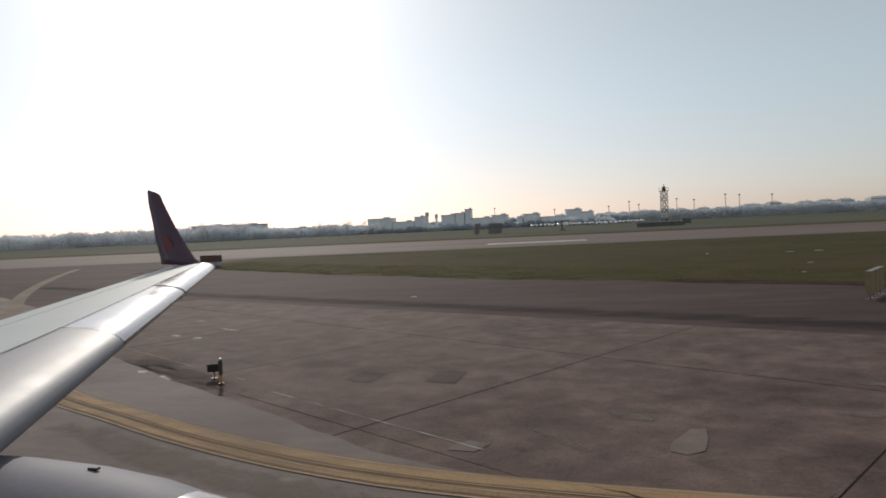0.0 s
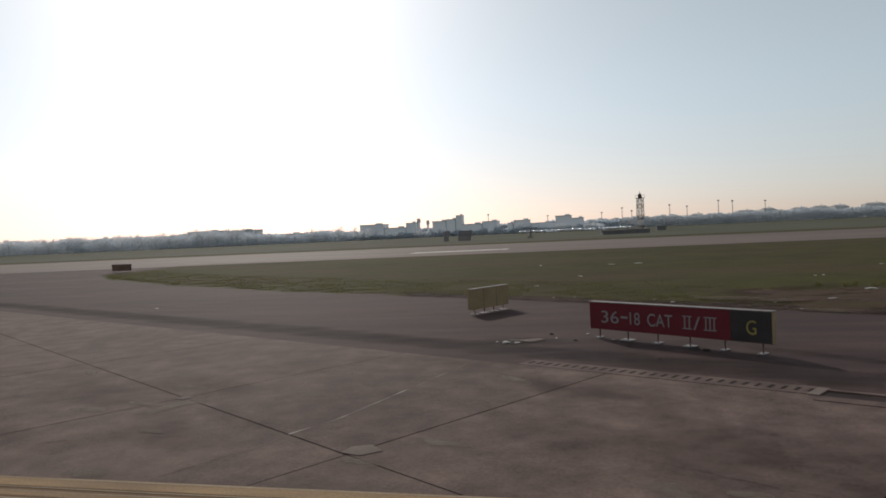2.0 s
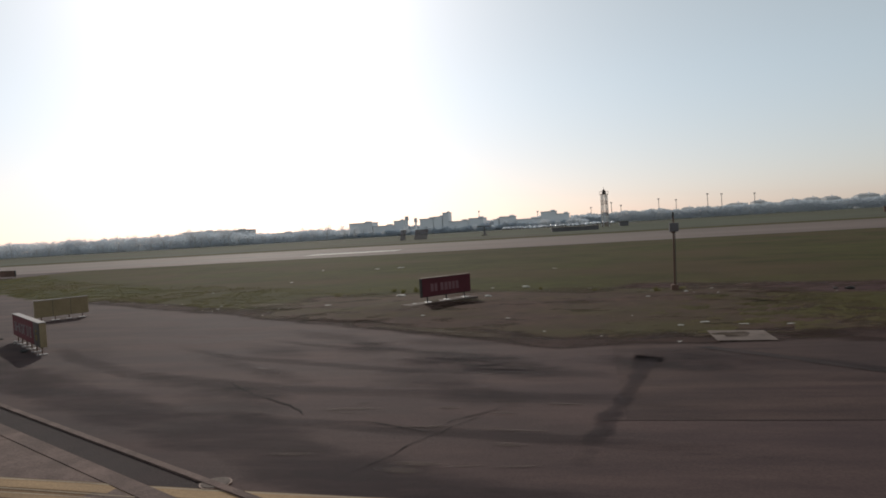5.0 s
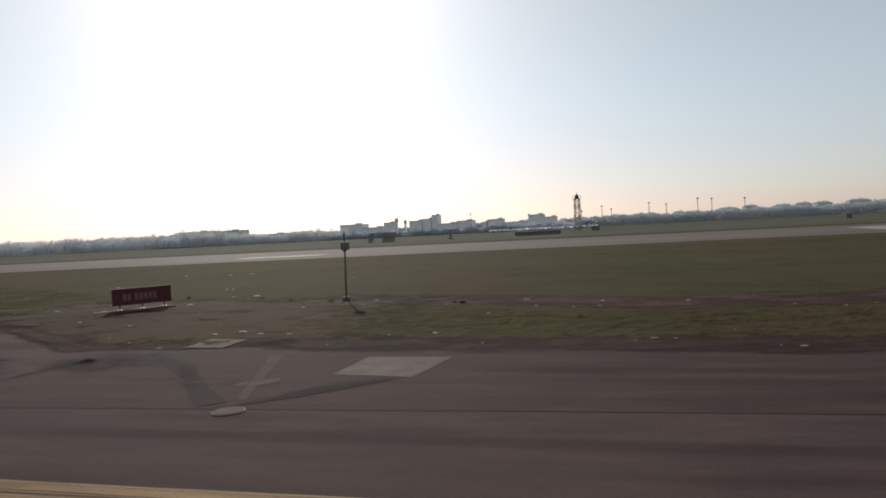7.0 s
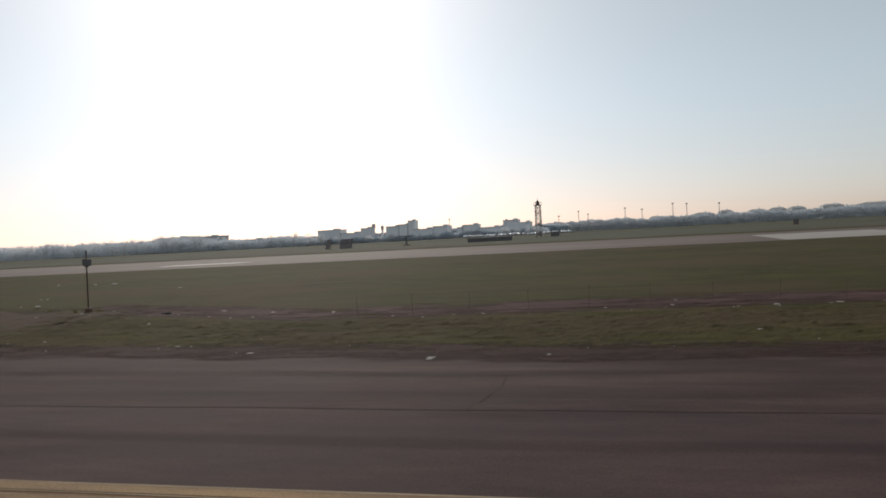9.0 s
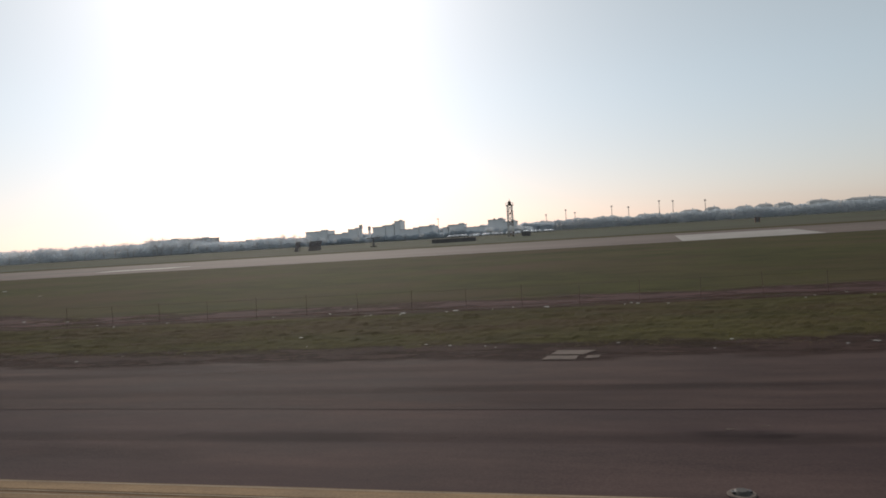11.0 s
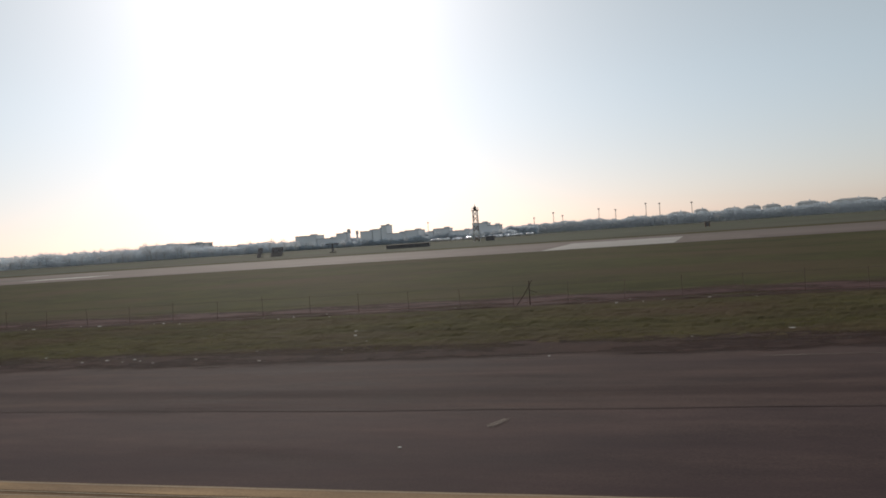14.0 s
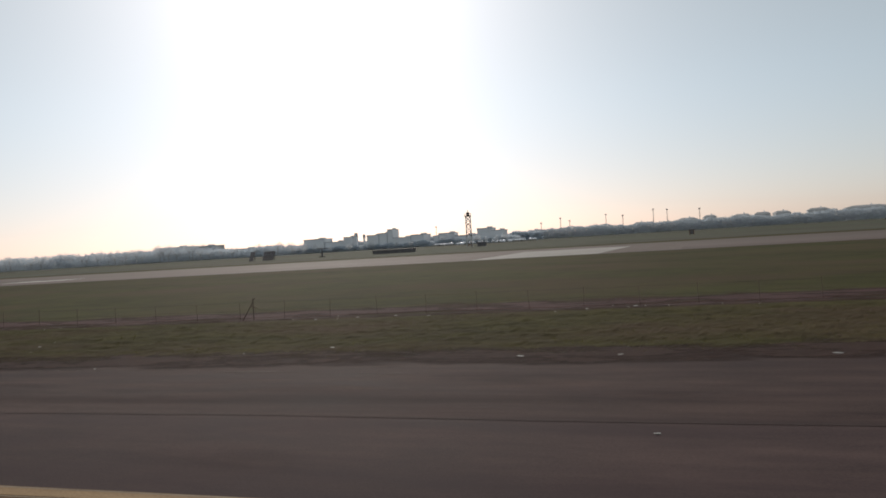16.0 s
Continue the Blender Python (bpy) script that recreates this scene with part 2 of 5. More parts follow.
# far wall tone set towards the even grey that distance haze gives
HAZY_HOUSE = material("haze-pale house plaster", (0.50, 0.50, 0.51), (0.60, 0.60, 0.60), 0.85, scale=0.15, fine=2, bump=0.1, per_piece=0.15)
BLACK = material("black sign face", (0.020, 0.014, 0.016), (0.036, 0.028, 0.030), 0.45, scale=3, fine=20, bump=0.05)
WHITE = material("white paint", (0.62, 0.60, 0.57), (0.80, 0.79, 0.76), 0.5, scale=3, fine=30, bump=0.05)
SIGN_YELLOW = material("dull yellow lettering", (0.26, 0.21, 0.06), (0.36, 0.29, 0.09), 0.6, scale=3, fine=20, bump=0, spec=0.2)
OLIVE = material("tan sign back", (0.23, 0.168, 0.098), (0.33, 0.248, 0.15), 0.7, scale=2, fine=18, bump=0.1, spec=0.12)
STEEL = material("galvanised steel", (0.30, 0.30, 0.30), (0.52, 0.52, 0.52), 0.45, 0.8, scale=4, fine=40, bump=0.05)
DARK_STEEL = material("dark painted steel", (0.030, 0.026, 0.025), (0.070, 0.060, 0.056), 0.6, 0.2, scale=3, fine=30, bump=0.1)
RUST = material("rusty brown steel", (0.085, 0.045, 0.032), (0.19, 0.105, 0.075), 0.75, 0.1, scale=1, fine=14, bump=0.2)
CREAM = material("pale worn paint edge", (0.17, 0.125, 0.088), (0.40, 0.32, 0.23), 0.85, scale=2.2, fine=28, bump=0.2, spec=0.1, stretch=(0.4, 1, 1))
PALE_PATCH = material("pale mortar repair", (0.125, 0.097, 0.086), (0.205, 0.165, 0.147), 0.92, scale=2, fine=24, bump=0.4, spec=0.1)
DULL_PATCH = material("dull brown repair", (0.044, 0.029, 0.027), (0.098, 0.067, 0.059), 0.92, scale=2.2, fine=26, bump=0.5, spec=0.1, tint=((0.12, 0.085, 0.072), 0.9, 0.6, (1, 1, 1)))
# far grass with the lift of distance haze put into its colour
HAZY_MEADOW = material("haze-pale meadow grass", (0.066, 0.070, 0.051), (0.114, 0.119, 0.091), 0.95, scale=0.03, fine=1.5, bump=0.1, spec=0.03, tint=((0.090, 0.072, 0.054), 0.03, 0.7, (0.35, 1, 1)))
POST_STEEL = material("rusty fence steel", (0.075, 0.046, 0.040), (0.15, 0.095, 0.08), 0.8, 0.1, scale=2, fine=14, bump=0.1)
STREAK = material("rubber-darkened asphalt", (0.031, 0.0200, 0.0202), (0.086, 0.057, 0.054), 0.92, scale=0.7, fine=35, bump=0.4, stretch=(0.4, 1.4, 1), spec=0.1)
GREY_PAINT = material("weathered grey paint", (0.13, 0.11, 0.11), (0.26, 0.23, 0.23), 0.7, scale=0.8, fine=10, bump=0.1)
# sheet metal and slats: greys lifted for the haze over the far shelter and screens
SHED = material("weathered grey sheet metal", (0.12, 0.11, 0.115), (0.19, 0.18, 0.185), 0.7, scale=0.8, fine=10, bump=0.1, spec=0.2)
HAZY_SCREEN = material("haze-lifted brown-grey slats", (0.17, 0.148, 0.152), (0.25, 0.222, 0.226), 0.8, scale=0.8, fine=10, bump=0.1, spec=0.1)
PAPER = material("litter paper", (0.26, 0.245, 0.225), (0.56, 0.54, 0.51), 0.7, scale=9, fine=60, bump=0.2)
POLISHED = material("polished aluminium", (0.19, 0.19, 0.215), (0.26, 0.26, 0.29), 0.2, 0.36, scale=1.4, fine=30, bump=0.02)
WING_PAINT = material("grey wing paint", (0.38, 0.405, 0.415), (0.47, 0.495, 0.505), 0.6, 0.0, scale=1.2, fine=30, bump=0.02, spec=0.2)
COWL = material("pale cowling paint", (0.15, 0.145, 0.175), (0.20, 0.195, 0.23), 0.62, 0.0, scale=1.2, fine=30, bump=0.02, spec=0.12)
PURPLE = material("dark purple livery", (0.060, 0.026, 0.052), (0.092, 0.042, 0.076), 0.35, scale=3, fine=30, bump=0.02)
LIVERY_RED = material("red livery emblem", (0.125, 0.026, 0.036), (0.17, 0.04, 0.05), 0.4, scale=3, fine=30, bump=0.02)
WORN_PINK = material("pale red worn writing", (0.15, 0.065, 0.075), (0.21, 0.095, 0.105), 0.6, scale=4, fine=30, bump=0.02)
DULL_METAL = material("dull brushed metal", (0.19, 0.19, 0.215), (0.25, 0.25, 0.28), 0.52, 0.0, scale=1.4, fine=30, bump=0.02, spec=0.2)
RUBBER = material("tyre rubber", (0.015, 0.015, 0.015), (0.035, 0.034, 0.033), 0.85, scale=4, fine=40, bump=0.1)
# skyline trees: distance haze is mixed into these pale blue-grey base colours
HAZY_TWIG = thin_leaf("haze-paled bare twigs", (0.56, 0.58, 0.62), (0.72, 0.74, 0.77), 0.6)
HAZY_HEDGE = thin_leaf("haze-paled winter foliage", (0.52, 0.57, 0.63), (0.70, 0.75, 0.80), 0.6)
HAZY_DARK_HEDGE = thin_leaf("haze-blue foliage", (0.48, 0.52, 0.57), (0.60, 0.64, 0.68), 0.5)
HAZY_BARK = material("haze-paled bark", (0.42, 0.42, 0.43), (0.55, 0.55, 0.56), 0.9, scale=1, fine=8, bump=0.3)
# walls and roofs of far buildings, base colours lightened to imitate distance haze
HAZY_PLASTER = material("haze-pale plaster", (0.76, 0.77, 0.80), (0.88, 0.89, 0.91), 0.85, scale=0.15, fine=2, bump=0.1, per_piece=0.15)
HAZY_ROOFING = material("haze-pale roofing", (0.42, 0.42, 0.43), (0.60, 0.60, 0.61), 0.85, scale=0.3, fine=3, bump=0.2)
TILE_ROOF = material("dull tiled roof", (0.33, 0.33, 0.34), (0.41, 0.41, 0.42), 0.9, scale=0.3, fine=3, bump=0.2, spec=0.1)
CAR_PAINT = material("silver car paint", (0.6, 0.61, 0.63), (0.85, 0.86, 0.88), 0.14, 0.8, scale=0.5, fine=5, bump=0, per_piece=0.2)
ORANGE = material("orange paint", (0.45, 0.17, 0.03), (0.65, 0.28, 0.05), 0.5, scale=5, fine=40, bump=0.05)


# ---- mesh helpers ----
def finish(bm, name, mat, smooth=False):
    me = bpy.data.meshes.new(name)
    bmesh.ops.recalc_face_normals(bm, faces=bm.faces)
    for f in bm.faces:
        f.smooth = smooth
    bm.to_mesh(me)
    bm.free()
    me.materials.append(mat)
    return me


def part(name, bm, mat, parent=None, label="", smooth=False):
    ob = new(name, finish(bm, name, mat, smooth))
    if parent:
        ob.parent = parent
    if label:
        ob["label"] = label
    return ob


def holder(name, m, label, category, group="", kind=""):
    ob = new(name)
    ob.matrix_world = m
    return tagged(ob, label, category, group, kind)


def add_box(bm, lo, hi, bevel=0.0, m=None):
    r = bmesh.ops.create_cube(bm, size=1)
    for v in r["verts"]:
        v.co = Vector([lo[i] + (v.co[i] + 0.5) * (hi[i] - lo[i]) for i in range(3)])
    if bevel:
        bmesh.ops.bevel(bm, geom=list({e for v in r["verts"] for e in v.link_edges}), offset=bevel, segments=2, affect="EDGES", profile=0.5)
    if m:
        bmesh.ops.transform(bm, matrix=m, verts=r["verts"] if not bevel else bm.verts)
    return bm


def box(lo, hi, bevel=0.0):
    return add_box(bmesh.new(), lo, hi, bevel)


def add_rod(bm, a, b, r1, r2=None, n=8):
    a, b = Vector(a), Vector(b)
    way = b - a
    m = Matrix.Translation((a + b) / 2) @ way.to_track_quat("Z", "Y").to_matrix().to_4x4()
    bmesh.ops.create_cone(bm, cap_ends=True, segments=n, radius1=r1, radius2=r1 if r2 is None else r2, depth=way.length, matrix=m)
    return bm


def rod(a, b, r1, r2=None, n=8):
    return add_rod(bmesh.new(), a, b, r1, r2, n)


def sheet(points, z):
    """A flat, triangulated plate over a plan outline; z is a height or a function of x, y."""
    bm = bmesh.new()
    high = z if callable(z) else (lambda x, y: z)
    bm.faces.new([bm.verts.new((x, y, high(x, y))) for x, y in points])
    bmesh.ops.triangulate(bm, faces=bm.faces)
    for f in bm.faces:
        f.normal_update()
        if f.normal.z < 0:
            f.normal_flip()
    return bm


def flat(name, points, z, mat, label, category):
    me = bpy.data.meshes.new(name)
    bm = sheet(points, z)
    bm.to_mesh(me)
    bm.free()
    me.materials.append(mat)
    return tagged(new(name, me), label, category, kind="structure")


def lathe(profile, n=40):
    """A surface turned round the x axis: rows of (x, radius)."""
    bm = bmesh.new()
    rings = [[bm.verts.new((x, r * math.cos(2 * math.pi * i / n), r * math.sin(2 * math.pi * i / n))) for i in range(n)] for x, r in profile]
    for a, b in zip(rings, rings[1:]):
        for i in range(n):
            bm.faces.new((a[i], a[(i + 1) % n], b[(i + 1) % n], b[i]))
    return bm


def rough_edge(points, step, wobble, seed):
    """The same line in short steps, with a ragged course."""
    out = []
    for (x0, y0), (x1, y1) in zip(points, points[1:]):
        n = max(1, int(math.hypot(x1 - x0, y1 - y0) / step))
        for i in range(n):
            x, y = x0 + (x1 - x0) * i / n, y0 + (y1 - y0) * i / n
            d = wobble * (noise.noise((x * 0.5, y * 0.5, seed)) + 0.6 * noise.noise((x * 2.1, y * 2.1, seed)))
            out.append((x + d * 0.5, y + d))
    return out + [points[-1]]


def lettering(name, text, size, mat, parent, m, width=None):
    cu = bpy.data.curves.new(name, "FONT")
    cu.body, cu.size, cu.align_x, cu.align_y, cu.extrude = text, size, "LEFT", "BOTTOM_BASELINE", 0.004
    tmp = bpy.data.objects.new(name, cu)
    scene.collection.objects.link(tmp)
    bpy.context.view_layer.update()
    me = bpy.data.meshes.new_from_object(tmp.evaluated_get(bpy.context.evaluated_depsgraph_get()))
    bpy.data.objects.remove(tmp)
    xs = [v.co.x for v in me.vertices]
    lo, wide = min(xs), max(xs) - min(xs)
    for v in me.vertices:
        v.co.x = (v.co.x - lo) * (width / wide if width else 1)
    me.materials.clear()
    me.materials.append(mat)
    ob = new(name, me)
    ob.parent = parent
    ob.matrix_local = m
    return ob


# ---- ground, pavements, runway ----
EDGE = [(-36, 68), (-28, 58.5), (-15, 47.5), (-2, 38.3), (8, 33), (13, 29.8), (19, 26.4), (23, 23.6), (26.5, 21.5), (29.5, 19.4),
        (32.2, 17.6), (36, 17.9), (42, 17.9), (50, 17.4), (60, 16.4), (75, 16.3), (84, 16.4), (95, 17.0), (110, 17.5), (140, 19), (420, 42)]


def edge_y(x):
    return float(np.interp(x, [p[0] for p in EDGE], [p[1] for p in EDGE]))


def runway_near(x):
    return 86 + 0.05 * x


def runway_far(x):
    return 138 + 0.02 * x


ground = flat("ground", [(-4600, -900), (4600, -900), (4600, 4600), (-4600, 4600)], 0.0, GRASS, "wide flat airfield of short dull green grass", "grass")
verge = rough_edge(EDGE, 0.5, 0.5, 3.0)
pavement = flat("pavement", verge + [(420, -300), (-700, -300), (-700, runway_near(-700)), (-36, runway_near(-36))], 0.02, ASPHALT,
                "dark brown-grey asphalt taxiway and shoulder, streaked and patched", "asphalt")
runway = flat("runway", [(-1500, runway_near(-1500) + 0), (1500, runway_near(1500)), (1500, runway_far(1500)), (-1500, runway_far(-1500))], 0.028, RUNWAY,
              "long pale brown runway beyond the grass", "runway")
# sheet over the far ground that paints haze on the grass
flat("hazed_meadow", [(-900, 152 - 14), (1500, 181), (1500, 640), (-900, 640)], 0.012, HAZY_MEADOW, "far grass beyond the runway, paled by painted haze", "grass")
# worn earth along the edge of the asphalt and under the fence
def strip(name, low, high, z, mat, label):
    bm = bmesh.new()
    rows = [[bm.verts.new((*p, z)), bm.verts.new((*q, z))] for p, q in zip(low, high)]
    for p, q in zip(rows, rows[1:]):
        bm.faces.new((p[0], q[0], q[1], p[1]))
    return tagged(part(name, bm, mat), label, "earth", kind="structure")


def ragged(x, a, b, seed):
    return a * noise.noise((x * 0.35, seed, 0)) + b * noise.noise((x * 1.7, seed, 1))


def cover_sheet(name, rows, mat, label, category):
    """Rows of (x, y, z, cover), joined into a sheet that frays where its cover falls off."""
    bm = bmesh.new()
    uv = bm.loops.layers.uv.new("cover")
    grid = [[(bm.verts.new(c[:3]), c[3]) for c in row] for row in rows]
    for p, q in zip(grid, grid[1:]):
        for i in range(len(p) - 1):
            quad = (p[i], q[i], q[i + 1], p[i + 1])
            f = bm.faces.new([v for v, c in quad])
            for loop, (v, c) in zip(f.loops, quad):
                loop[uv].uv = (0.5, c * 1.7 - 0.7)
    return tagged(part(name, bm, mat), label, category, kind="structure")


def band(name, low, high, z, mat, label, category):
    """A soft-edged band between two lines."""
    rows = []
    for k, ((x0, y0), (x1, y1)) in enumerate(zip(low, high)):
        end = min(1.0, k / 6, (len(low) - 1 - k) / 6)
        rows.append([(x0 + (x1 - x0) * f, y0 + (y1 - y0) * f, z, c * end) for f, c in ((0, 0.0), (0.25, 0.85), (0.5, 1.05), (0.75, 0.85), (1, 0.0))])
    return cover_sheet(name, rows, mat, label, category)


def blot(name, x, y, rx, ry, turn, z, mat, label, category):
    """A soft-edged round stain."""
    rows = []
    for i in range(17):
        a = 2 * math.pi * i / 16
        ring = []
        for r, c in ((1.0, 0.0), (0.6, 0.6), (0.25, 0.95), (0.02, 1.0)):
            px, py = rx * r * math.cos(a), ry * r * math.sin(a)
            ring.append((x + px * math.cos(turn) - py * math.sin(turn), y + px * math.sin(turn) + py * math.cos(turn), z, c))
        rows.append(ring)
    return cover_sheet(name, rows, mat, label, category)


along = np.arange(4, 139, 0.3)
inner = [(x, edge_y(x) - 0.9 - 0.7 * min(1.0, max(0.0, (x - 38) / 4))) for x in along]
outer = [(x, edge_y(x) + 1.75 + ragged(x, 0.5, 0.3, 7)) for x in along]
band("dirt_verge", inner, outer, 0.026, VERGE, "strip of bare brown earth along the asphalt edge", "earth")


def mound(x, y):
    """Uneven bare ground, heaped up round the sign that stands in it."""
    d = ((x - 26.9) / 3.2) ** 2 + ((y - 26.6) / 3.2) ** 2
    return 0.022 + 0.2 * math.exp(-d) + 0.05 * max(0.0, noise.noise((x * 0.9, y * 0.9, 2.0)) + 0.4 * noise.noise((x * 2.7, y * 2.7, 2.0)))


rows = []
for i in range(81):
    x = 17 + i * 0.32
    row = []
    for k in range(31):
        f = k / 30
        y = edge_y(x) - 0.4 + f * (34.5 - 0.1 * max(0, x - 30) - edge_y(x))
        c = min(1.0, f * 9, (1 - f) * 3.5, i / 14, (80 - i) / 14)
        row.append((x, y, mound(x, y) if 0 < k < 30 else 0.021, 1.12 * c))
    rows.append(row)
cover_sheet("bare_earth", rows, SOFT_DIRT, "wide bare brown earth round the small red sign", "earth")
band("sandy_edge", [(16.4 + i * 0.3, 29.4 - 0.19 * i + 0.2) for i in range(20)], [(16.8 + i * 0.3, 31.0 - 0.17 * i + 0.1) for i in range(20)], 0.075, SAND, "pale sandy strip at the edge of the asphalt", "sand")
band("sandy_edge", [(19.0 + i * 0.3, 25.5 - 0.2 * i) for i in range(12)], [(19.6 + i * 0.3, 26.6 - 0.2 * i) for i in range(12)], 0.05, SAND, "pale sandy strip at the edge of the asphalt", "sand")
band("sandy_edge", [(25.2 + i * 0.3, 22.0 - 0.2 * i) for i in range(24)], [(25.2 + i * 0.3, 23.0 - 0.2 * i) for i in range(24)], 0.05, SAND, "pale sandy strip at the edge of the asphalt", "sand")


def fence_y(x):
    return 24.2 + 0.062 * (x - 50) if x > 50 else 24.2 + 0.34 * (50 - x)


along = np.arange(33, 139, 0.4)
band("dirt_strip", [(x, fence_y(x) - 1.1) for x in along], [(x, fence_y(x) + 4.6 + ragged(x, 0.9, 0.5, 6)) for x in along], 0.012, RED_EARTH,
     "reddish brown bare earth under the wire fence", "earth")
for i in range(26):
    x = 36 + i * 3.7
    blot("bare_patch", x + 0.8 * math.sin(i * 2.3), edge_y(x) + 2.2 + 2.5 * (0.5 + 0.5 * math.sin(i * 1.7)), 2.2 + math.sin(i * 3.1), 0.7, 0.06 * math.sin(i), 0.009, SOFT_DIRT, "worn bare patch in the short grass", "earth")
flat("runway_marking", [(-9, 98), (5, 99), (5, 105), (-9, 104)], 0.034, WORN_WHITE, "worn white painted bar on the runway", "marking")
flat("runway_patch", [(101.2, 93.2), (111.5, 94), (113.5, 120), (104.7, 120)], 0.031, SLAB, "faintly paler concrete at the end of the pale rectangle", "concrete")
flat("runway_patch", [(84, 91.5), (101, 92.5), (104.5, 123), (86, 122)], 0.034, BLOCK, "pale concrete rectangle set in the runway", "concrete")

# smooth strip beside the curved line
flat("taxiway_strip", rough_edge([(3.5, 9.9), (0, 10.4), (-2.6, 11.7), (-5.3, 14.0), (-7.3, 15.5), (-11.1, 18.7), (-22, 30), (-60, 62)], 0.6, 0.1, 2.0)
     + [(-60, -30), (3.5, -30)], 0.038, LIGHT_STRIP, "smooth pale grey asphalt strip inside the curved line", "asphalt")

# double taxi edge line
LINE = [(-60, 52), (-40, 37.5), (-26, 27.2), (-16, 20.0), (-9.8, 15.35), (-7, 13.6), (-4.9, 12.35), (-2.5, 11.25), (0, 10.6), (3.5, 10.1), (8, 9.8), (13.5, 9.5),
        (20, 9.05), (26, 8.45), (34, 7.95), (42, 7.62), (50, 7.48), (66, 7.38), (84, 7.3), (96, 7.42), (106, 7.6), (160, 8.6)]


def line_z(x, y):
    return 0.044 if x < 5 else (0.038 if x < 27 else 0.028)


def smooth_course(points, step):
    """Points every step metres on a curve through the given ones."""
    ps = [Vector(points[0]) * 2 - Vector(points[1])] + [Vector(p) for p in points] + [Vector(points[-1]) * 2 - Vector(points[-2])]
    out = []
    for a, b, c, d in zip(ps, ps[1:], ps[2:], ps[3:]):
        n = max(2, int((c - b).length / step))
        for i in range(n):
            t = i / n
            out.append(0.5 * (2 * b + (c - a) * t + (2 * a - 5 * b + 4 * c - d) * t * t + (3 * b - a - 3 * c + d) * t ** 3))
    return [(p.x, p.y) for p in out]


def stripe(name, a, b, mat, label):
    fine = smooth_course(LINE, 0.6)
    bm = bmesh.new()
    rows = []
    for (x0, y0), (x1, y1) in zip(fine, fine[1:]):
        w = Vector((x1 - x0, y1 - y0)).normalized()
        nx, ny = -w.y, w.x
        j = 0.012 * noise.noise((x0 * 1.7, a * 9, 2.0))
        rows.append([bm.verts.new((x0 - nx * (d + j), y0 - ny * (d + j), line_z(x0, y0))) for d in (a, b)])
    for p, q in zip(rows, rows[1:]):
        bm.faces.new((p[0], p[1], q[1], q[0]))
    return tagged(part(name, bm, mat), label, "marking", kind="structure")


stripe("edge_line_back", -0.05, 0.66, LINE_BED, "stained brown bed under the double yellow line")
for ob in (stripe("edge_line_1", 0.0, 0.25, YELLOW, "broad worn yellow taxiway edge line"), stripe("edge_line_2", 0.42, 0.56, YELLOW, "narrow worn yellow taxiway edge line"),
           stripe("edge_line_3", 0.62, 0.66, CREAM, "thin worn white line beside the yellow ones")):
    ob.location.z = 0.004
for a, b in ((-0.02, 0.02), (0.285, 0.315), (0.40, 0.43)):
    stripe("edge_line_4", a, b, CREAM, "thin pale worn rim of the yellow lines").location.z = 0.0065

# taxi lead line curving on to the runway
bm = bmesh.new()
rows = []
for i in range(25):
    a = i / 24
    x = (1 - a) ** 2 * -18 + 2 * a * (1 - a) * -31 + a * a * -52
    y = (1 - a) ** 2 * 24 + 2 * a * (1 - a) * 36 + a * a * 72
    rows.append([bm.verts.new((x - 0.3, y - 0.18, 0.042)), bm.verts.new((x + 0.3, y + 0.18, 0.042))])
for p, q in zip(rows, rows[1:]):
    bm.faces.new((p[0], p[1], q[1], q[0]))
tagged(part("lead_line", bm, FAINT_YELLOW), "faded yellow lead line curving towards the runway", "marking", kind="structure")

# paving seam along the shoulder
def seam_y(x):
    return float(np.interp(x, (33, 50, 62, 75, 90, 100, 135), (11.25, 11.32, 11.12, 10.97, 10.98, 11.3, 11.35))) + 0.06 * noise.noise((x * 0.3, 11.2, 0))


bm = bmesh.new()
rows = [[bm.verts.new((x, seam_y(x) + s * 0.024, 0.026)) for s in (-1, 1)] for x in np.arange(33, 135, 0.5)]
for p, q in zip(rows, rows[1:]):
    bm.faces.new((p[0], q[0], q[1], p[1]))
tagged(part("paving_seam", bm, STREAK), "dark tarred paving seams along the asphalt shoulder", "seam", kind="structure")


def patch(name, points, mat, label, z=0.03, wobble=0.06, seed=1.0):
    return flat(name, rough_edge(points + points[:1], 0.15, wobble, seed)[:-1], z, mat, label, "patch")


patch("concrete_patch", [(41.75, 14.1), (43.6, 13.8), (44.0, 15.95), (41.9, 16.05)], SLAB, "pale concrete patch in the asphalt shoulder", wobble=0.03)
patch("inspection_slab", [(35.8, 17.6), (37.1, 17.5), (37.1, 18.9), (35.8, 19.1)], SLAB, "pale concrete inspection slab at the grass edge", z=0.045, wobble=0.03)
for pts in ([(73.0, 15.1), (73.75, 15.05), (73.8, 15.5), (73.1, 15.55)], [(73.15, 15.7), (73.9, 15.62), (74.2, 16.15), (73.3, 16.25)], [(73.95, 15.15), (74.25, 15.2), (74.3, 15.55), (74.0, 15.5)]):
    patch("inspection_slab", pts, SLAB, "broken pale concrete slab at the grass edge", z=0.038, wobble=0.07, seed=pts[0][0])
patch("trench_patch", [(40.7, 11.9), (40.9, 11.9), (39.5, 16.4), (39.15, 16.4)], DULL_PATCH, "dull brown filled trench across the asphalt", wobble=0.05)
patch("tar_patch", [(35.2, 16.95), (35.55, 17.0), (38.4, 14.2), (40.6, 11.75), (40.2, 11.35), (39.7, 11.9), (39.0, 12.9), (38.2, 13.9)], TAR, "dark tar patch in the asphalt shoulder", wobble=0.1)
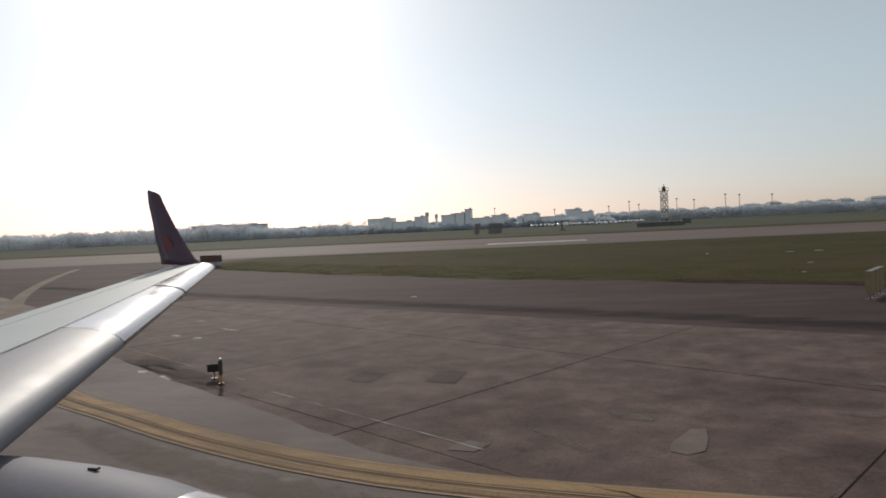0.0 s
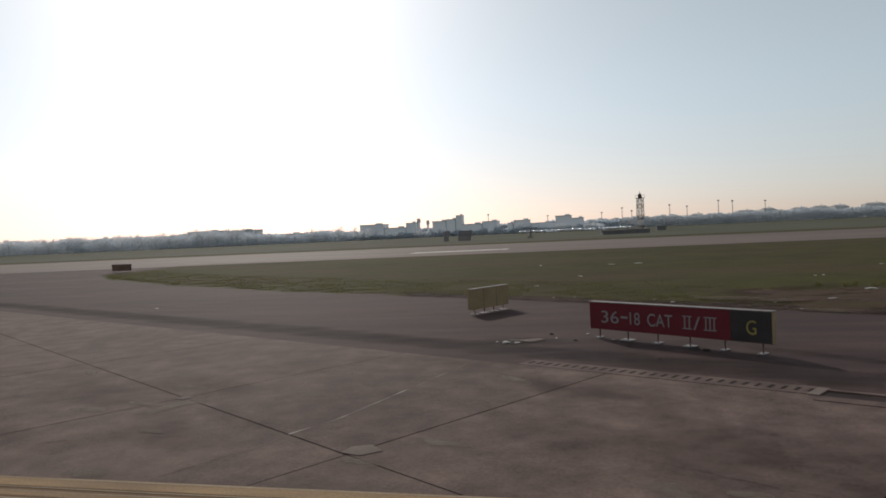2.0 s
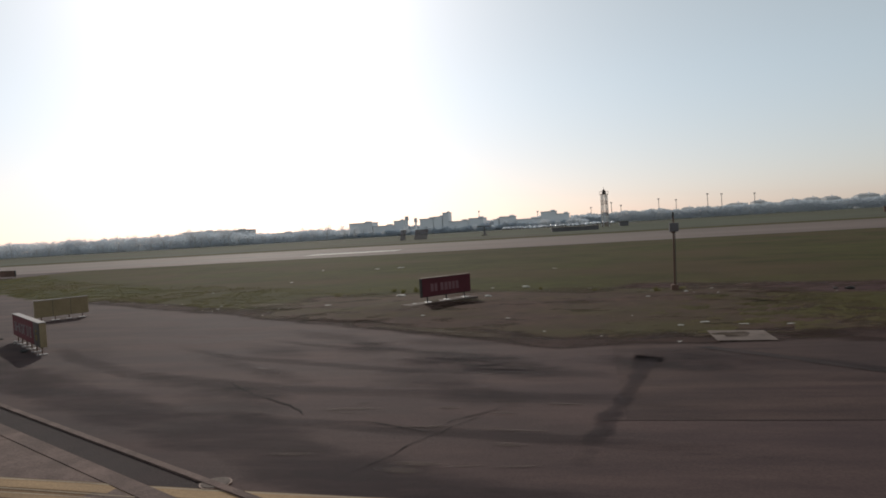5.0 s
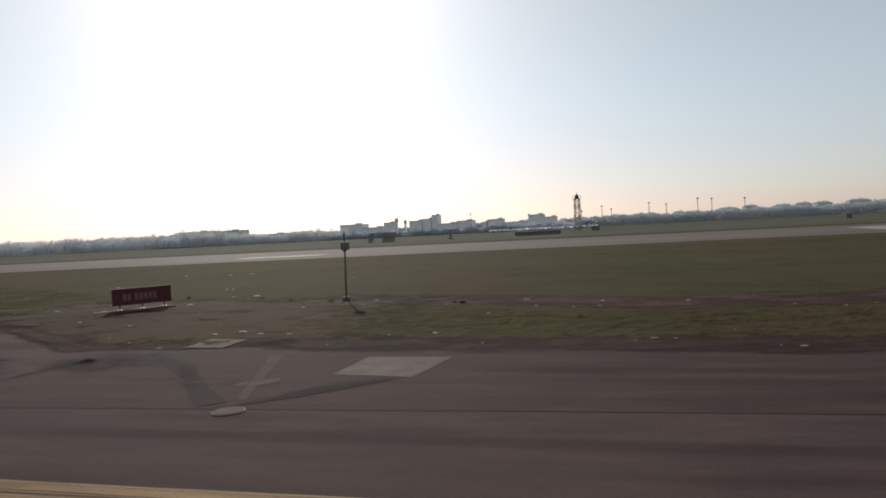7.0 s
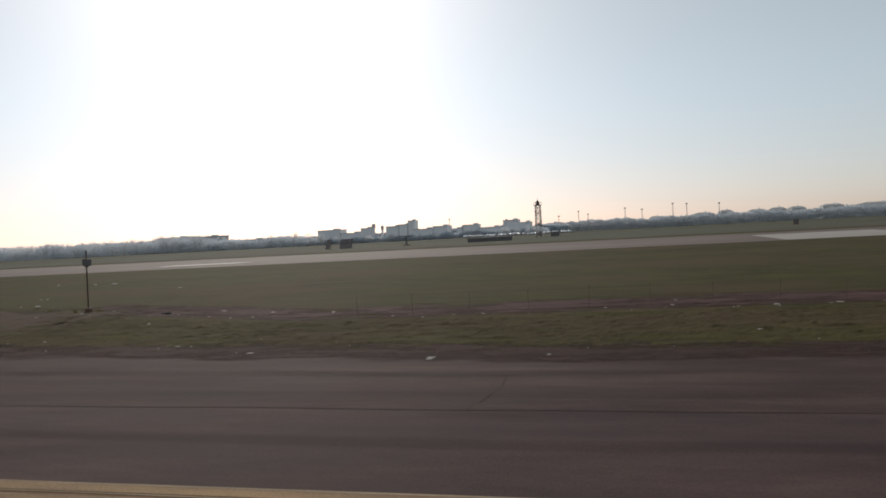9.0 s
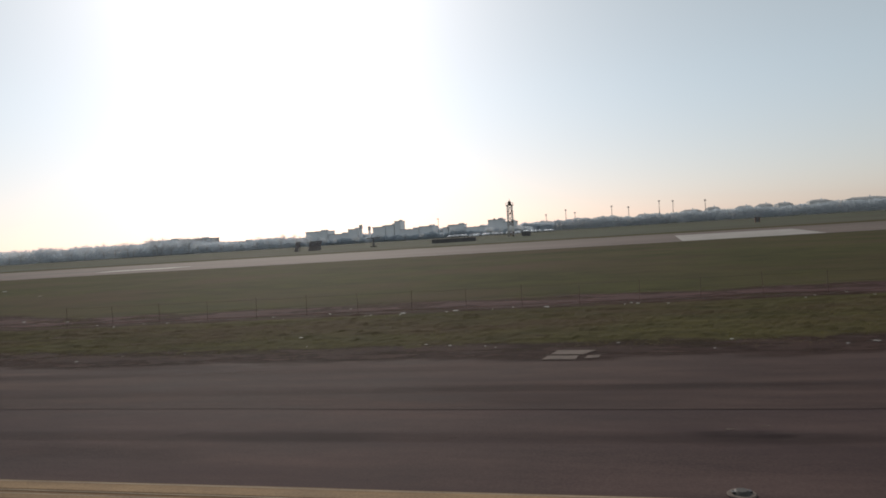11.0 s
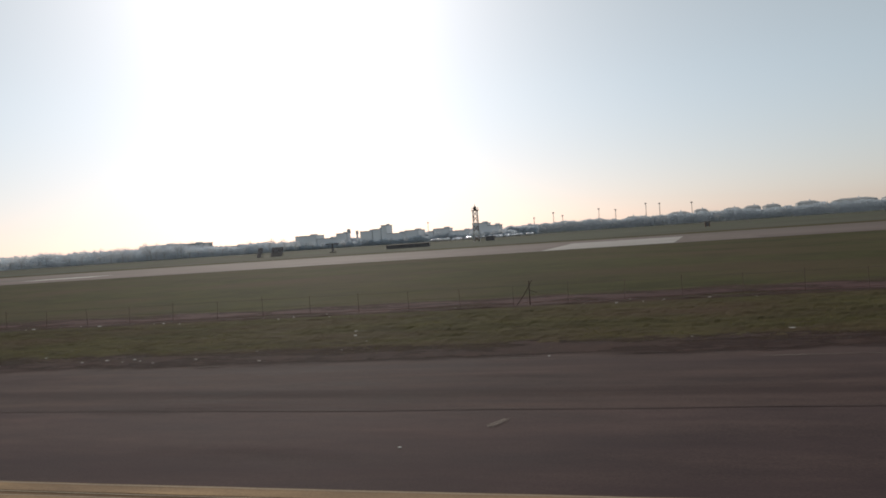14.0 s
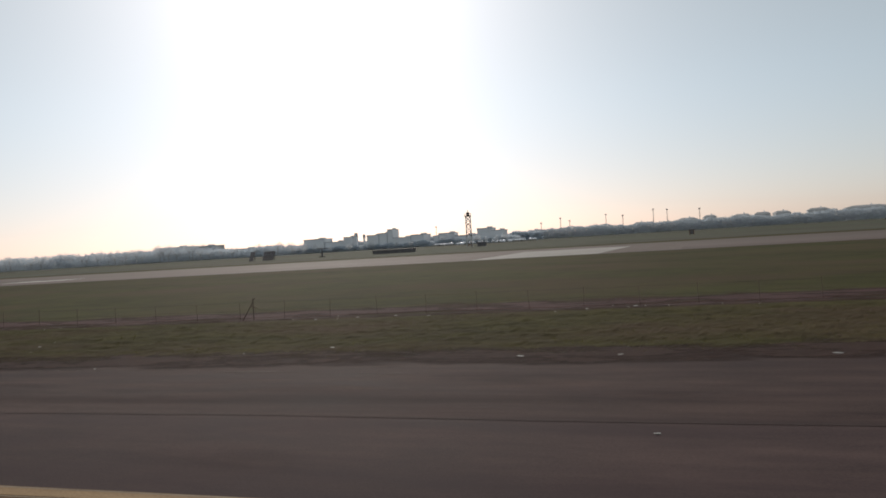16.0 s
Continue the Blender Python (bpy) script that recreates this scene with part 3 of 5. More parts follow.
patch("tar_patch", [(40.9, 11.5), (41.35, 12.2), (42.2, 13.55), (43.3, 13.7), (42.6, 12.9), (41.9, 12.2)], TAR, "dark tar patch in the asphalt shoulder", wobble=0.1, seed=8.0)
along = np.arange(33.4, 139, 0.5)
strip("light_asphalt", [(x, seam_y(x)) for x in along], [(x, edge_y(x) - 0.05) for x in along], 0.0225, OVERLAY, "slightly lighter asphalt bay of the shoulder")["category"] = "asphalt"
for i, (pts, w) in enumerate((([(15.3, 20.6), (19, 17.2), (22.5, 15.0), (27, 13.4), (36, 12.0)], 0.5), ([(20, 19.5), (24, 16.9), (29, 15.0), (35, 14.0)], 0.35),
                              ([(22, 20.6), (26, 18.2), (33, 15.6)], 0.3),
                              ([(24, 12.6), (28, 11.2), (36, 9.6)], 0.35), ([(36, 9.9), (60, 9.3), (84, 9.6)], 0.3), ([(44, 14.5), (58, 14.0), (74, 14.4)], 0.35),
                              ([(70, 12.6), (90, 12.2), (112, 12.9)], 0.45), ([(50, 12.4), (62, 12.1), (80, 12.6)], 0.3))):
    low, high = [], []
    for (x0, y0), (x1, y1) in zip(pts, pts[1:]):
        n = int((x1 - x0) / 0.5)
        for j in range(n):
            x, y = x0 + (x1 - x0) * j / n, y0 + (y1 - y0) * j / n
            low.append((x, y - w))
            high.append((x, y + w))
    band("tyre_streak", low, high, 0.0245 + i * 0.0003, FAINT_STAIN if pts[0][0] > 35 else STAIN, "dark curved rubber streak on the asphalt", "stain")

# ---- wing and engine of the airliner ----
HEAD = pose(0, 2.93, 0.534, 0, 0, -5.13) @ Matrix.Diagonal((0.82, 0.82, 0.82, 1))
wing = holder("airliner_wing", HEAD, "polished grey airliner wing with a dark purple winglet", "wing")


def wing_at(l):
    """Leading edge, chord, height at l metres out."""
    lead = -3.19 - 0.4927 * (l - 2.9)
    trail = float(np.interp(l, [0, 4.5, 6.69, 12.5], [-6.3, -6.55, -7.22, -9.13]))
    return lead, lead - trail, 1.90 + 0.0475 * (l - 2.9)


PROFILE = [(1.0, 0.0), (0.85, 0.018), (0.7, 0.036), (0.5, 0.056), (0.3, 0.066), (0.28, 0.066), (0.18, 0.062), (0.1, 0.05), (0.05, 0.037), (0.02, 0.023), (0.0, 0.0),
           (0.02, -0.02), (0.06, -0.03), (0.15, -0.042), (0.28, -0.048), (0.45, -0.046), (0.7, -0.026), (1.0, -0.004)]


def wing_strip(a, b, l0, l1, n, lift=0.0):
    bm = bmesh.new()
    rows = []
    for i in range(n + 1):
        l = l0 + (l1 - l0) * i / n
        lead, chord, z = wing_at(l)
        rows.append([bm.verts.new((lead - c * chord, l, z + t * chord + lift)) for c, t in PROFILE[a:b]])
    for p, q in zip(rows, rows[1:]):
        for i in range(len(p) - 1):
            bm.faces.new((p[i], p[i + 1], q[i + 1], q[i]))
    return bm


part("wing_skin", wing_strip(0, 5, 0.25, 12.5, 24), WING_PAINT, wing, smooth=True)
part("underside", wing_strip(14, 18, 0.25, 12.5, 24), WING_PAINT, wing, smooth=True)
for l0, l1, metal in ((0.25, 5.385, DULL_METAL), (5.4, 8.62, POLISHED), (8.72, 12.5, POLISHED)):
    part("slat", wing_strip(4, 15, l0, l1, 14), metal, wing, "bare metal leading edge slat", smooth=True)
part("slat_track", wing_strip(5, 14, 8.6, 8.74, 1, -0.03), DARK_STEEL, wing, "dark gap between two slats")
for c, w in ((0.285, 0.006), (0.74, 0.005)):
    bm = bmesh.new()
    rows = []
    for i in range(25):
        l = 0.4 + 11.9 * i / 24
        lead, chord, z = wing_at(l)
        t = np.interp(c, [0.285, 0.5, 0.7, 0.85], [0.066, 0.056, 0.036, 0.018])
        rows.append([bm.verts.new((lead - c * chord - s, l, z + t * chord + 0.004)) for s in (-w, w)])
    for p, q in zip(rows, rows[1:]):
        bm.faces.new((p[0], p[1], q[1], q[0]))
    part("panel_gap", bm, SEAM, wing, "dark sealed panel gap")
part("tip_fairing", add_rod(rod((-7.9, 12.5, 2.38), (-9.0, 12.62, 2.36), 0.07, 0.05, 12), (-8.0, 12.55, 2.36), (-7.85, 12.5, 2.36), 0.06, 0.03, 12), POLISHED, wing, smooth=True)
bm = bmesh.new()
STATIONS = [((-8.25, 12.5, 2.38), 0.98, 0.09), ((-8.52, 12.62, 2.55), 0.82, 0.08), ((-8.85, 12.76, 2.9), 0.68, 0.06), ((-9.12, 12.87, 3.25), 0.54, 0.05),
            ((-9.45, 13.02, 3.70), 0.40, 0.035), ((-9.6, 13.1, 3.93), 0.32, 0.025), ((-9.72, 13.12, 4.0), 0.2, 0.01)]
rows = []
for (x, y, z), c, t in STATIONS:
    rows.append([bm.verts.new((x - c * u, y + t * s, z + 0.06 * u)) for u, s in ((0, 0), (0.1, 0.7), (0.35, 1), (0.7, 0.5), (1, 0), (0.7, -0.5), (0.35, -1), (0.1, -0.7))])
for p, q in zip(rows, rows[1:]):
    for i in range(8):
        bm.faces.new((p[i], p[(i + 1) % 8], q[(i + 1) % 8], q[i]))
bm.faces.new(rows[0])
bm.faces.new(rows[-1])
part("winglet", bm, PURPLE, wing, "dark purple winglet", smooth=True)
bm = bmesh.new()
pts = [(-8.98, 12.70, 2.62), (-9.2, 12.70, 2.6), (-9.25, 12.73, 2.85), (-9.33, 12.77, 3.05), (-9.18, 12.76, 3.02), (-9.05, 12.73, 2.86)]
bm.faces.new([bm.verts.new((x, y - 0.085, z)) for x, y, z in pts])
part("emblem", bm, LIVERY_RED, wing, "plain red emblem shape")
for x, y, z in ((-9.35, 12.2, 2.33), (-9.3, 11.7, 2.31), (-9.9, 13.05, 3.6)):
    part("static_wick", rod((x + 0.25, y, z), (x, y, z - 0.01), 0.006, 0.003, 6), DARK_STEEL, wing)
cowl = part("cowling", lathe([(-2.05, 0.60), (-2.3, 0.655), (-2.7, 0.705), (-3.2, 0.735), (-3.8, 0.735), (-4.4, 0.68), (-5.0, 0.55)]), COWL, wing, "pale engine cowling", smooth=True)
cowl.location = (-0.1, 2.9, 1.085)
lip = part("inlet_lip", lathe([(-2.045, 0.602), (-1.92, 0.58), (-1.85, 0.555), (-1.83, 0.53), (-1.86, 0.51), (-2.0, 0.5), (-2.6, 0.5)]), POLISHED, cowl, "polished inlet lip", smooth=True)
part("fan_hub", lathe([(-2.62, 0.5), (-2.61, 0.16), (-2.45, 0.1), (-2.3, 0.01)], 24), DARK_STEEL, cowl, smooth=True)
part("latch", box((-2.64, 0.1, 0.685), (-2.58, 0.13, 0.70), 0.004), DARK_STEEL, cowl)
part("pylon", box((-5.4, 2.82, 1.5), (-3.9, 2.98, 1.85), 0.05), WING_PAINT, wing)
part("gear_leg", add_rod(rod((-4.9, 1.7, -0.19), (-4.9, 1.7, 1.85), 0.09, 0.11, 14), (-4.9, 1.7, 0.9), (-4.9, 0.6, 1.7), 0.05, n=10), STEEL, wing)
for y in (1.48, 1.92):
    wheel = part("wheel", rod((-4.9, y - 0.11, -0.17), (-4.9, y + 0.11, -0.17), 0.44, n=28), RUBBER, wing, smooth=False)

# ---- signs ----
def sign_frame(a, b):
    """A pose whose x runs along the sign from a to b and whose y points away from its face."""
    w = Vector((b[0] - a[0], b[1] - a[1], 0)).normalized()
    m = Matrix((( w.x, -w.y, 0, a[0]), (w.y, w.x, 0, a[1]), (0, 0, 1, 0.02), (0, 0, 0, 1)))
    return m, math.hypot(b[0] - a[0], b[1] - a[1])


def feet(sign, length, n, base, deep):
    for i in range(n):
        x = 0.25 + (length - 0.5) * i / (n - 1)
        leg = part("leg", rod((x, deep / 2, 0.02), (x, deep / 2, base + 0.01), 0.02, n=10), RUST, sign)
        half = (0.06, 0.16, 0.09, 0.13, 0.07, 0.08)[i % 6]
        bm = box((x - half, deep / 2 - 0.15, 0.0), (x + half, deep / 2 + 0.13, 0.022), 0.006)
        part("foot_plate", bm, LETTER, leg, "pale foot plate")
        for s in (-1, 1):
            part("bolt", rod((x + 0.045 * s, deep / 2 - 0.1, 0.02), (x + 0.045 * s, deep / 2 - 0.1, 0.04), 0.014, n=6), STEEL, leg)


FACE = Matrix(((1, 0, 0, 0), (0, 0, -1, 0), (0, 1, 0, 0), (0, 0, 0, 1)))   # letters stand upright on the face


def mandatory_sign():
    m, length = sign_frame((13.65, 20.75), (17.39, 17.78))
    sign = holder("holding_position_sign", m, "long red and black holding position sign on short steel legs", "sign")
    split, lo, hi, deep = length * 0.805, 0.235, 0.955, 0.19
    part("cabinet", box((0, 0.012, lo), (length, deep, hi), 0.012), OLIVE, sign, "olive metal cabinet")
    part("red_face", box((0.012, 0.0, lo + 0.015), (split, 0.02, hi - 0.02), 0.003), RED, sign, "red face panel")
    part("black_face", box((split + 0.01, 0.0, lo + 0.015), (length - 0.012, 0.02, hi - 0.02), 0.003), BLACK, sign, "black face panel")
    part("top_cap", box((-0.01, -0.012, hi - 0.014), (length + 0.01, deep + 0.01, hi + 0.008), 0.006), GREY_PAINT, sign, "grey metal top cap")
    def put(text, x, w, mat, size=0.47):
        lettering("lettering", text, size, mat, sign, Matrix.Translation((x, -0.006, lo + 0.19)) @ FACE, w)
    put("36", 0.38, 0.53, LETTER, 0.45)
    part("dash", box((0.97, -0.006, lo + 0.33), (1.17, 0.002, lo + 0.385)), LETTER, sign)
    put("18", 1.24, 0.29, LETTER, 0.45)
    put("CAT", 1.74, 0.68, LETTER, 0.45)
    put("/", 2.96, 0.17, LETTER, 0.45)
    for xs in ((2.74, 2.86), (3.27, 3.37, 3.47)):
        for x in xs:
            part("numeral_bar", box((x - 0.016, -0.006, lo + 0.19), (x + 0.016, 0.002, lo + 0.51)), LETTER, sign)
        for z in (0.19, 0.485):
            part("numeral_serif", box((xs[0] - 0.06, -0.0065, lo + z), (xs[-1] + 0.06, 0.0015, lo + z + 0.025)), LETTER, sign)
    put("G", length * 0.882, 0.22, SIGN_YELLOW, 0.45)
    feet(sign, length, 6, lo, deep)
    return sign


mandatory_sign()


def olive_sign():
    m, length = sign_frame((9.76, 25.95), (10.92, 27.75))
    sign = holder("taxiway_sign", m, "olive-backed taxiway sign on steel feet, seen from behind", "sign")
    part("cabinet", box((0, 0, 0.18), (length, 0.16, 0.905), 0.012), OLIVE, sign)
    part("top_cap", box((-0.01, -0.01, 0.90), (length + 0.01, 0.17, 0.922), 0.006), GREY_PAINT, sign, "grey top cap")
    for x in (0.7, 1.42):
        part("panel_joint", box((x - 0.006, -0.004, 0.19), (x + 0.006, 0.002, 0.90)), DARK_STEEL, sign)
    feet(sign, length, 4, 0.17, 0.16)
    return sign


olive_sign()


def entry_sign():
    m, length = sign_frame((26.78, 26.1), (28.33, 28.05))
    sign = holder("no_entry_sign", m, "dark red instruction sign on a thin concrete slab in bare earth", "sign")
    part("cabinet", box((0, 0.012, 0.40), (length, 0.16, 1.12), 0.012), DARK_STEEL, sign)
    part("red_face", box((0.02, 0, 0.42), (length - 0.02, 0.02, 1.10), 0.003), DULL_RED, sign, "red face panel")
    part("top_cap", box((-0.01, -0.01, 1.11), (length + 0.01, 0.17, 1.135), 0.006), RUST, sign)
    x = 0.42
    for w in (0.15, 0.13, 0.0, 0.15, 0.16, 0.14, 0.13, 0.15):
        if w:
            part("writing_bar", box((x, -0.005, 0.60), (x + w, 0.003, 0.90)), WORN_PINK, sign, "pale red worn writing")
        x += (w or 0.06) + 0.05
    for x in (0.3, length / 2, length - 0.3):
        leg = part("leg", rod((x, 0.09, 0.20), (x, 0.09, 0.41), 0.028, n=10), DARK_STEEL, sign)
        part("foot_plate", box((x - 0.08, -0.1, 0.2), (x + 0.08, 0.2, 0.222), 0.005), STEEL, leg)
    part("slab", box((-0.75, -0.3, -0.05), (length + 0.08, 0.4, 0.205), 0.02), SLAB, sign, "thin pale concrete slab")
    part("loose_slab", box((-2.3, -0.32, -0.05), (-0.8, 0.1, 0.10), 0.02), SLAB, sign, "narrow pale concrete slab")
    return sign


entry_sign()


def far_sign():
    m, length = sign_frame((-37.6, 72.2), (-34.9, 71.6))
    sign = holder("runway_sign", m, "dull red-brown runway sign far off on the grass tip", "sign")
    part("cabinet", box((0, 0.012, 0.2), (length, 0.2, 0.95), 0.012), DARK_STEEL, sign)
    part("red_face", box((0.015, 0, 0.22), (length - 0.015, 0.02, 0.93), 0.003), RUST, sign)
    feet(sign, length, 4, 0.2, 0.2)


far_sign()


def marker_post():
    ob = holder("marker_post", pose(-6.55, 15.55, 0.03) @ Matrix.Diagonal((0.8, 0.8, 0.8, 1)), "slim orange and blue edge marker post on the concrete", "marker")
    part("base", rod((0, 0, 0), (0, 0, 0.05), 0.09, 0.07, 16), DARK_STEEL, ob)
    part("stem", rod((0, 0, 0.05), (0, 0, 0.26), 0.03, n=12), ORANGE, ob, "orange stem")
    part("sleeve", rod((0, 0, 0.25), (0, 0, 0.62), 0.05, n=16), DARK_STEEL, ob, "dark blue-grey sleeve")
    part("cap", rod((0, 0, 0.62), (0, 0, 0.66), 0.05, 0.02, 16), STEEL, ob)


def guard_light():
    ob = holder("guard_light", pose(-6.98, 16.1, 0.03, 0, 0, 20) @ Matrix.Diagonal((0.62, 0.62, 0.7, 1)), "small dark guard light with a hooded lamp box", "light")
    part("leg", rod((0, 0, 0), (0, 0, 0.26), 0.025, n=10), ORANGE, ob, "orange leg")
    part("foot", rod((0, 0, 0), (0, 0, 0.03), 0.1, n=16), DARK_STEEL, ob)
    part("lamp_box", box((-0.2, -0.11, 0.22), (0.16, 0.11, 0.44), 0.02), RUBBER, ob)
    part("hood", box((-0.24, -0.13, 0.43), (0.1, 0.13, 0.455), 0.006), RUBBER, ob)
    for y in (-0.055, 0.055):
        part("lens", rod((-0.215, y, 0.33), (-0.195, y, 0.33), 0.045, n=16), RUST, ob)


marker_post()
guard_light()


def equipment_pole():
    ob = holder("equipment_pole", pose(36.3, 29.3, 0.0, 0, 1.2, 0), "slim dark pole carrying a small equipment box", "pole")
    part("mast", rod((0, 0, 0), (0, 0, 2.95), 0.042, 0.03, 12), RUST, ob, "rusty brown mast")
    part("equipment_box", box((-0.15, -0.12, 2.34), (0.19, 0.13, 2.68), 0.02), SHED, ob, "grey equipment box")
    part("lamp", rod((0, 0, 2.95), (0, 0, 3.12), 0.05, 0.03, 12), DARK_STEEL, ob)
    part("bracket", box((-0.08, -0.05, 2.27), (0.08, 0.05, 2.34), 0.01), RUST, ob)
    part("foot_block", box((-0.14, -0.12, -0.02), (0.14, 0.12, 0.24), 0.03), RUST, ob, "brown cable box at the foot")
    part("cable", rod((0.06, -0.05, 0.15), (0.05, -0.05, 2.36), 0.012, n=6), DARK_STEEL, ob)
    return ob


equipment_pole()


def manhole(x, y, r):
    ob = holder("manhole_cover", pose(x, y, 0.02), "round pale concrete manhole cover in the asphalt", "manhole")
    part("ring", rod((0, 0, 0.0), (0, 0, 0.02), r, n=36), RUST, ob, "worn metal ring")
    part("lid", rod((0, 0, 0.0), (0, 0, 0.028), r - 0.025, n=36), SLAB, ob)


manhole(41.0, 11.1, 0.29)
manhole(28.3, 8.5, 0.2)

# ---- drain along the concrete ----
U, V = Vector((0.595, 0.804, 0)), Vector((0.804, -0.595, 0))


def plan(u, v, z=0.0):
    return U * u + V * v + Vector((0, 0, z))


drain = tagged(new("drain_channel"), "slotted concrete drainage channel along the concrete bays", "drain", kind="structure")


def drain_u(v):
    return 21.25 + 0.13 * v


def bar(u0, u1, v0, v1, z0, z1, name, mat, label=""):
    bm = bmesh.new()
    add_box(bm, (0, 0, z0), (1, 1, z1))
    for v in bm.verts:
        along_v = v0 + (v1 - v0) * v.co.y
        v.co = plan(drain_u(along_v) + u0 + (u1 - u0) * v.co.x, along_v, v.co.z)
    return part(name, bm, mat, drain, label)


bar(0.02, 0.13, 5.3, 24, 0.0, 0.055, "kerb", CONCRETE, "low brown concrete kerb")
bar(-0.35, 0.2, 5.1, 5.28, 0.0, 0.05, "end_block", PALE_PATCH, "pale concrete end block")
bar(-0.42, 0.02, 5.3, 24, 0.0, 0.027, "channel_bed", TAR, "dark tarred channel bed")
bar(-0.68, -0.42, 5.3, 24, 0.0, 0.042, "gutter", CONCRETE, "brown concrete gutter")
bar(-0.3, 0.3, -0.6, 5.25, 0.0, 0.036, "slot_slab", CONCRETE, "slotted concrete cover slab")
slot_mesh = finish(box((-0.12, -0.035, 0), (0.12, 0.035, 0.003)), "slot", SEAM)
for i in range(27):
    s = new("slot", slot_mesh)
    s.parent = drain
    s.matrix_world = Matrix.Translation(plan(drain_u(-0.45 + i * 0.212), -0.45 + i * 0.212, 0.0365)) @ pose(0, 0, 0, 0, 0, 53.5)

# ---- fence ----
def fence_bay(x0, x1):
    a, b = Vector((x0, fence_y(x0), 0)), Vector((x1, fence_y(x1), 0))
    return a, b


def fence_post_mesh(h):
    bm = bmesh.new()
    add_box(bm, (-0.007, -0.007, -0.05), (0.007, 0.007, h), 0.002)
    return finish(bm, "post", POST_STEEL)


fence = holder("wire_fence", pose(0, 0, 0), "low wire fence with thin dark steel posts in bare earth", "fence")
post_mesh = fence_post_mesh(0.88)
xs = [52.2 + 2.13 * i for i in range(42)]
for i, x in enumerate(xs):
    p = new("post", post_mesh)
    p.parent = fence
    p.matrix_world = pose(x, fence_y(x), 0, random.uniform(-3, 3), random.uniform(-3, 3), random.uniform(0, 20)) @ Matrix.Diagonal((1, 1, random.uniform(0.88, 1.06), 1))
for z, r in ((0.12, 0.008), (0.45, 0.003), (0.8, 0.003)):
    bm = bmesh.new()
    for x0, x1 in zip(xs, xs[1:]):
        a, b = fence_bay(x0, x1)
        mid = (a + b) / 2 + Vector((0, 0, z - 0.03 * random.random()))
        add_rod(bm, a + Vector((0, 0, z)), mid, r, n=5)
        add_rod(bm, mid, b + Vector((0, 0, z)), r, n=5)
    part("wire", bm, RUST if z < 0.2 else DARK_STEEL, fence)
for x in (91.2,):
    y = fence_y(x)
    part("brace_post", rod((x, y, -0.05), (x, y, 0.98), 0.02, n=10), POST_STEEL, fence)
    bm = rod((x - 0.55, fence_y(x - 0.55), 0.0), (x - 0.22, y - 0.1, 0.42), 0.018, n=8)
    add_rod(bm, (x - 0.22, y - 0.1, 0.42), (x + 0.14, y - 0.05, 1.02), 0.015, n=8)
    add_rod(bm, (x - 0.1, y - 0.08, 0.66), (x + 0.3, y, 0.5), 0.010, n=6)
    part("brace", bm, POST_STEEL, fence, "bent and leaning brace")
# low ridge of earth along the fence
bm = bmesh.new()
rows = []
for x in np.arange(38, 139, 0.35):
    y = fence_y(x) - 0.12 + 0.15 * noise.noise((x * 0.6, 0, 4.0))
    h = 0.025 + 0.07 * abs(noise.noise((x * 0.9, 2, 4.0)))
    rows.append([bm.verts.new((x, y + d, z)) for d, z in ((-0.3, 0.0), (-0.12, h), (0.1, h * 0.8), (0.35, 0.0))])
for p, q in zip(rows, rows[1:]):
    for i in range(3):
        bm.faces.new((p[i], q[i], q[i + 1], p[i + 1]))
tagged(part("earth_ridge", bm, DIRT), "low ridge of dark reddish earth along the fence", "earth", kind="structure")

# ---- litter ----
def litter_mesh(seed, flatness):
    rnd = random.Random(seed)
    bm = bmesh.new()
    bmesh.ops.create_icosphere(bm, subdivisions=2, radius=0.5)
    for v in bm.verts:
        v.co *= 0.65 + 0.6 * rnd.random()
        v.co.z = max(v.co.z * flatness, -0.08)
    bmesh.ops.translate(bm, verts=bm.verts, vec=(0, 0, 0.08))
    return finish(bm, "litter", PAPER)


SCRAPS = [litter_mesh(s, fl) for s, fl in ((1, 0.5), (2, 0.25), (3, 0.35), (4, 0.15))]


def litter(x, y, size, long=1.0, turn=0.0, i=0):
    ob = new("litter", SCRAPS[i % 4])
    ob.matrix_world = pose(x, y, 0.03, 0, 0, turn) @ Matrix.Diagonal((size * long, size, size * 0.8, 1))
    return tagged(ob, "scrap of white litter lying on the ground", "litter", "scattered litter")


rnd = random.Random(5)
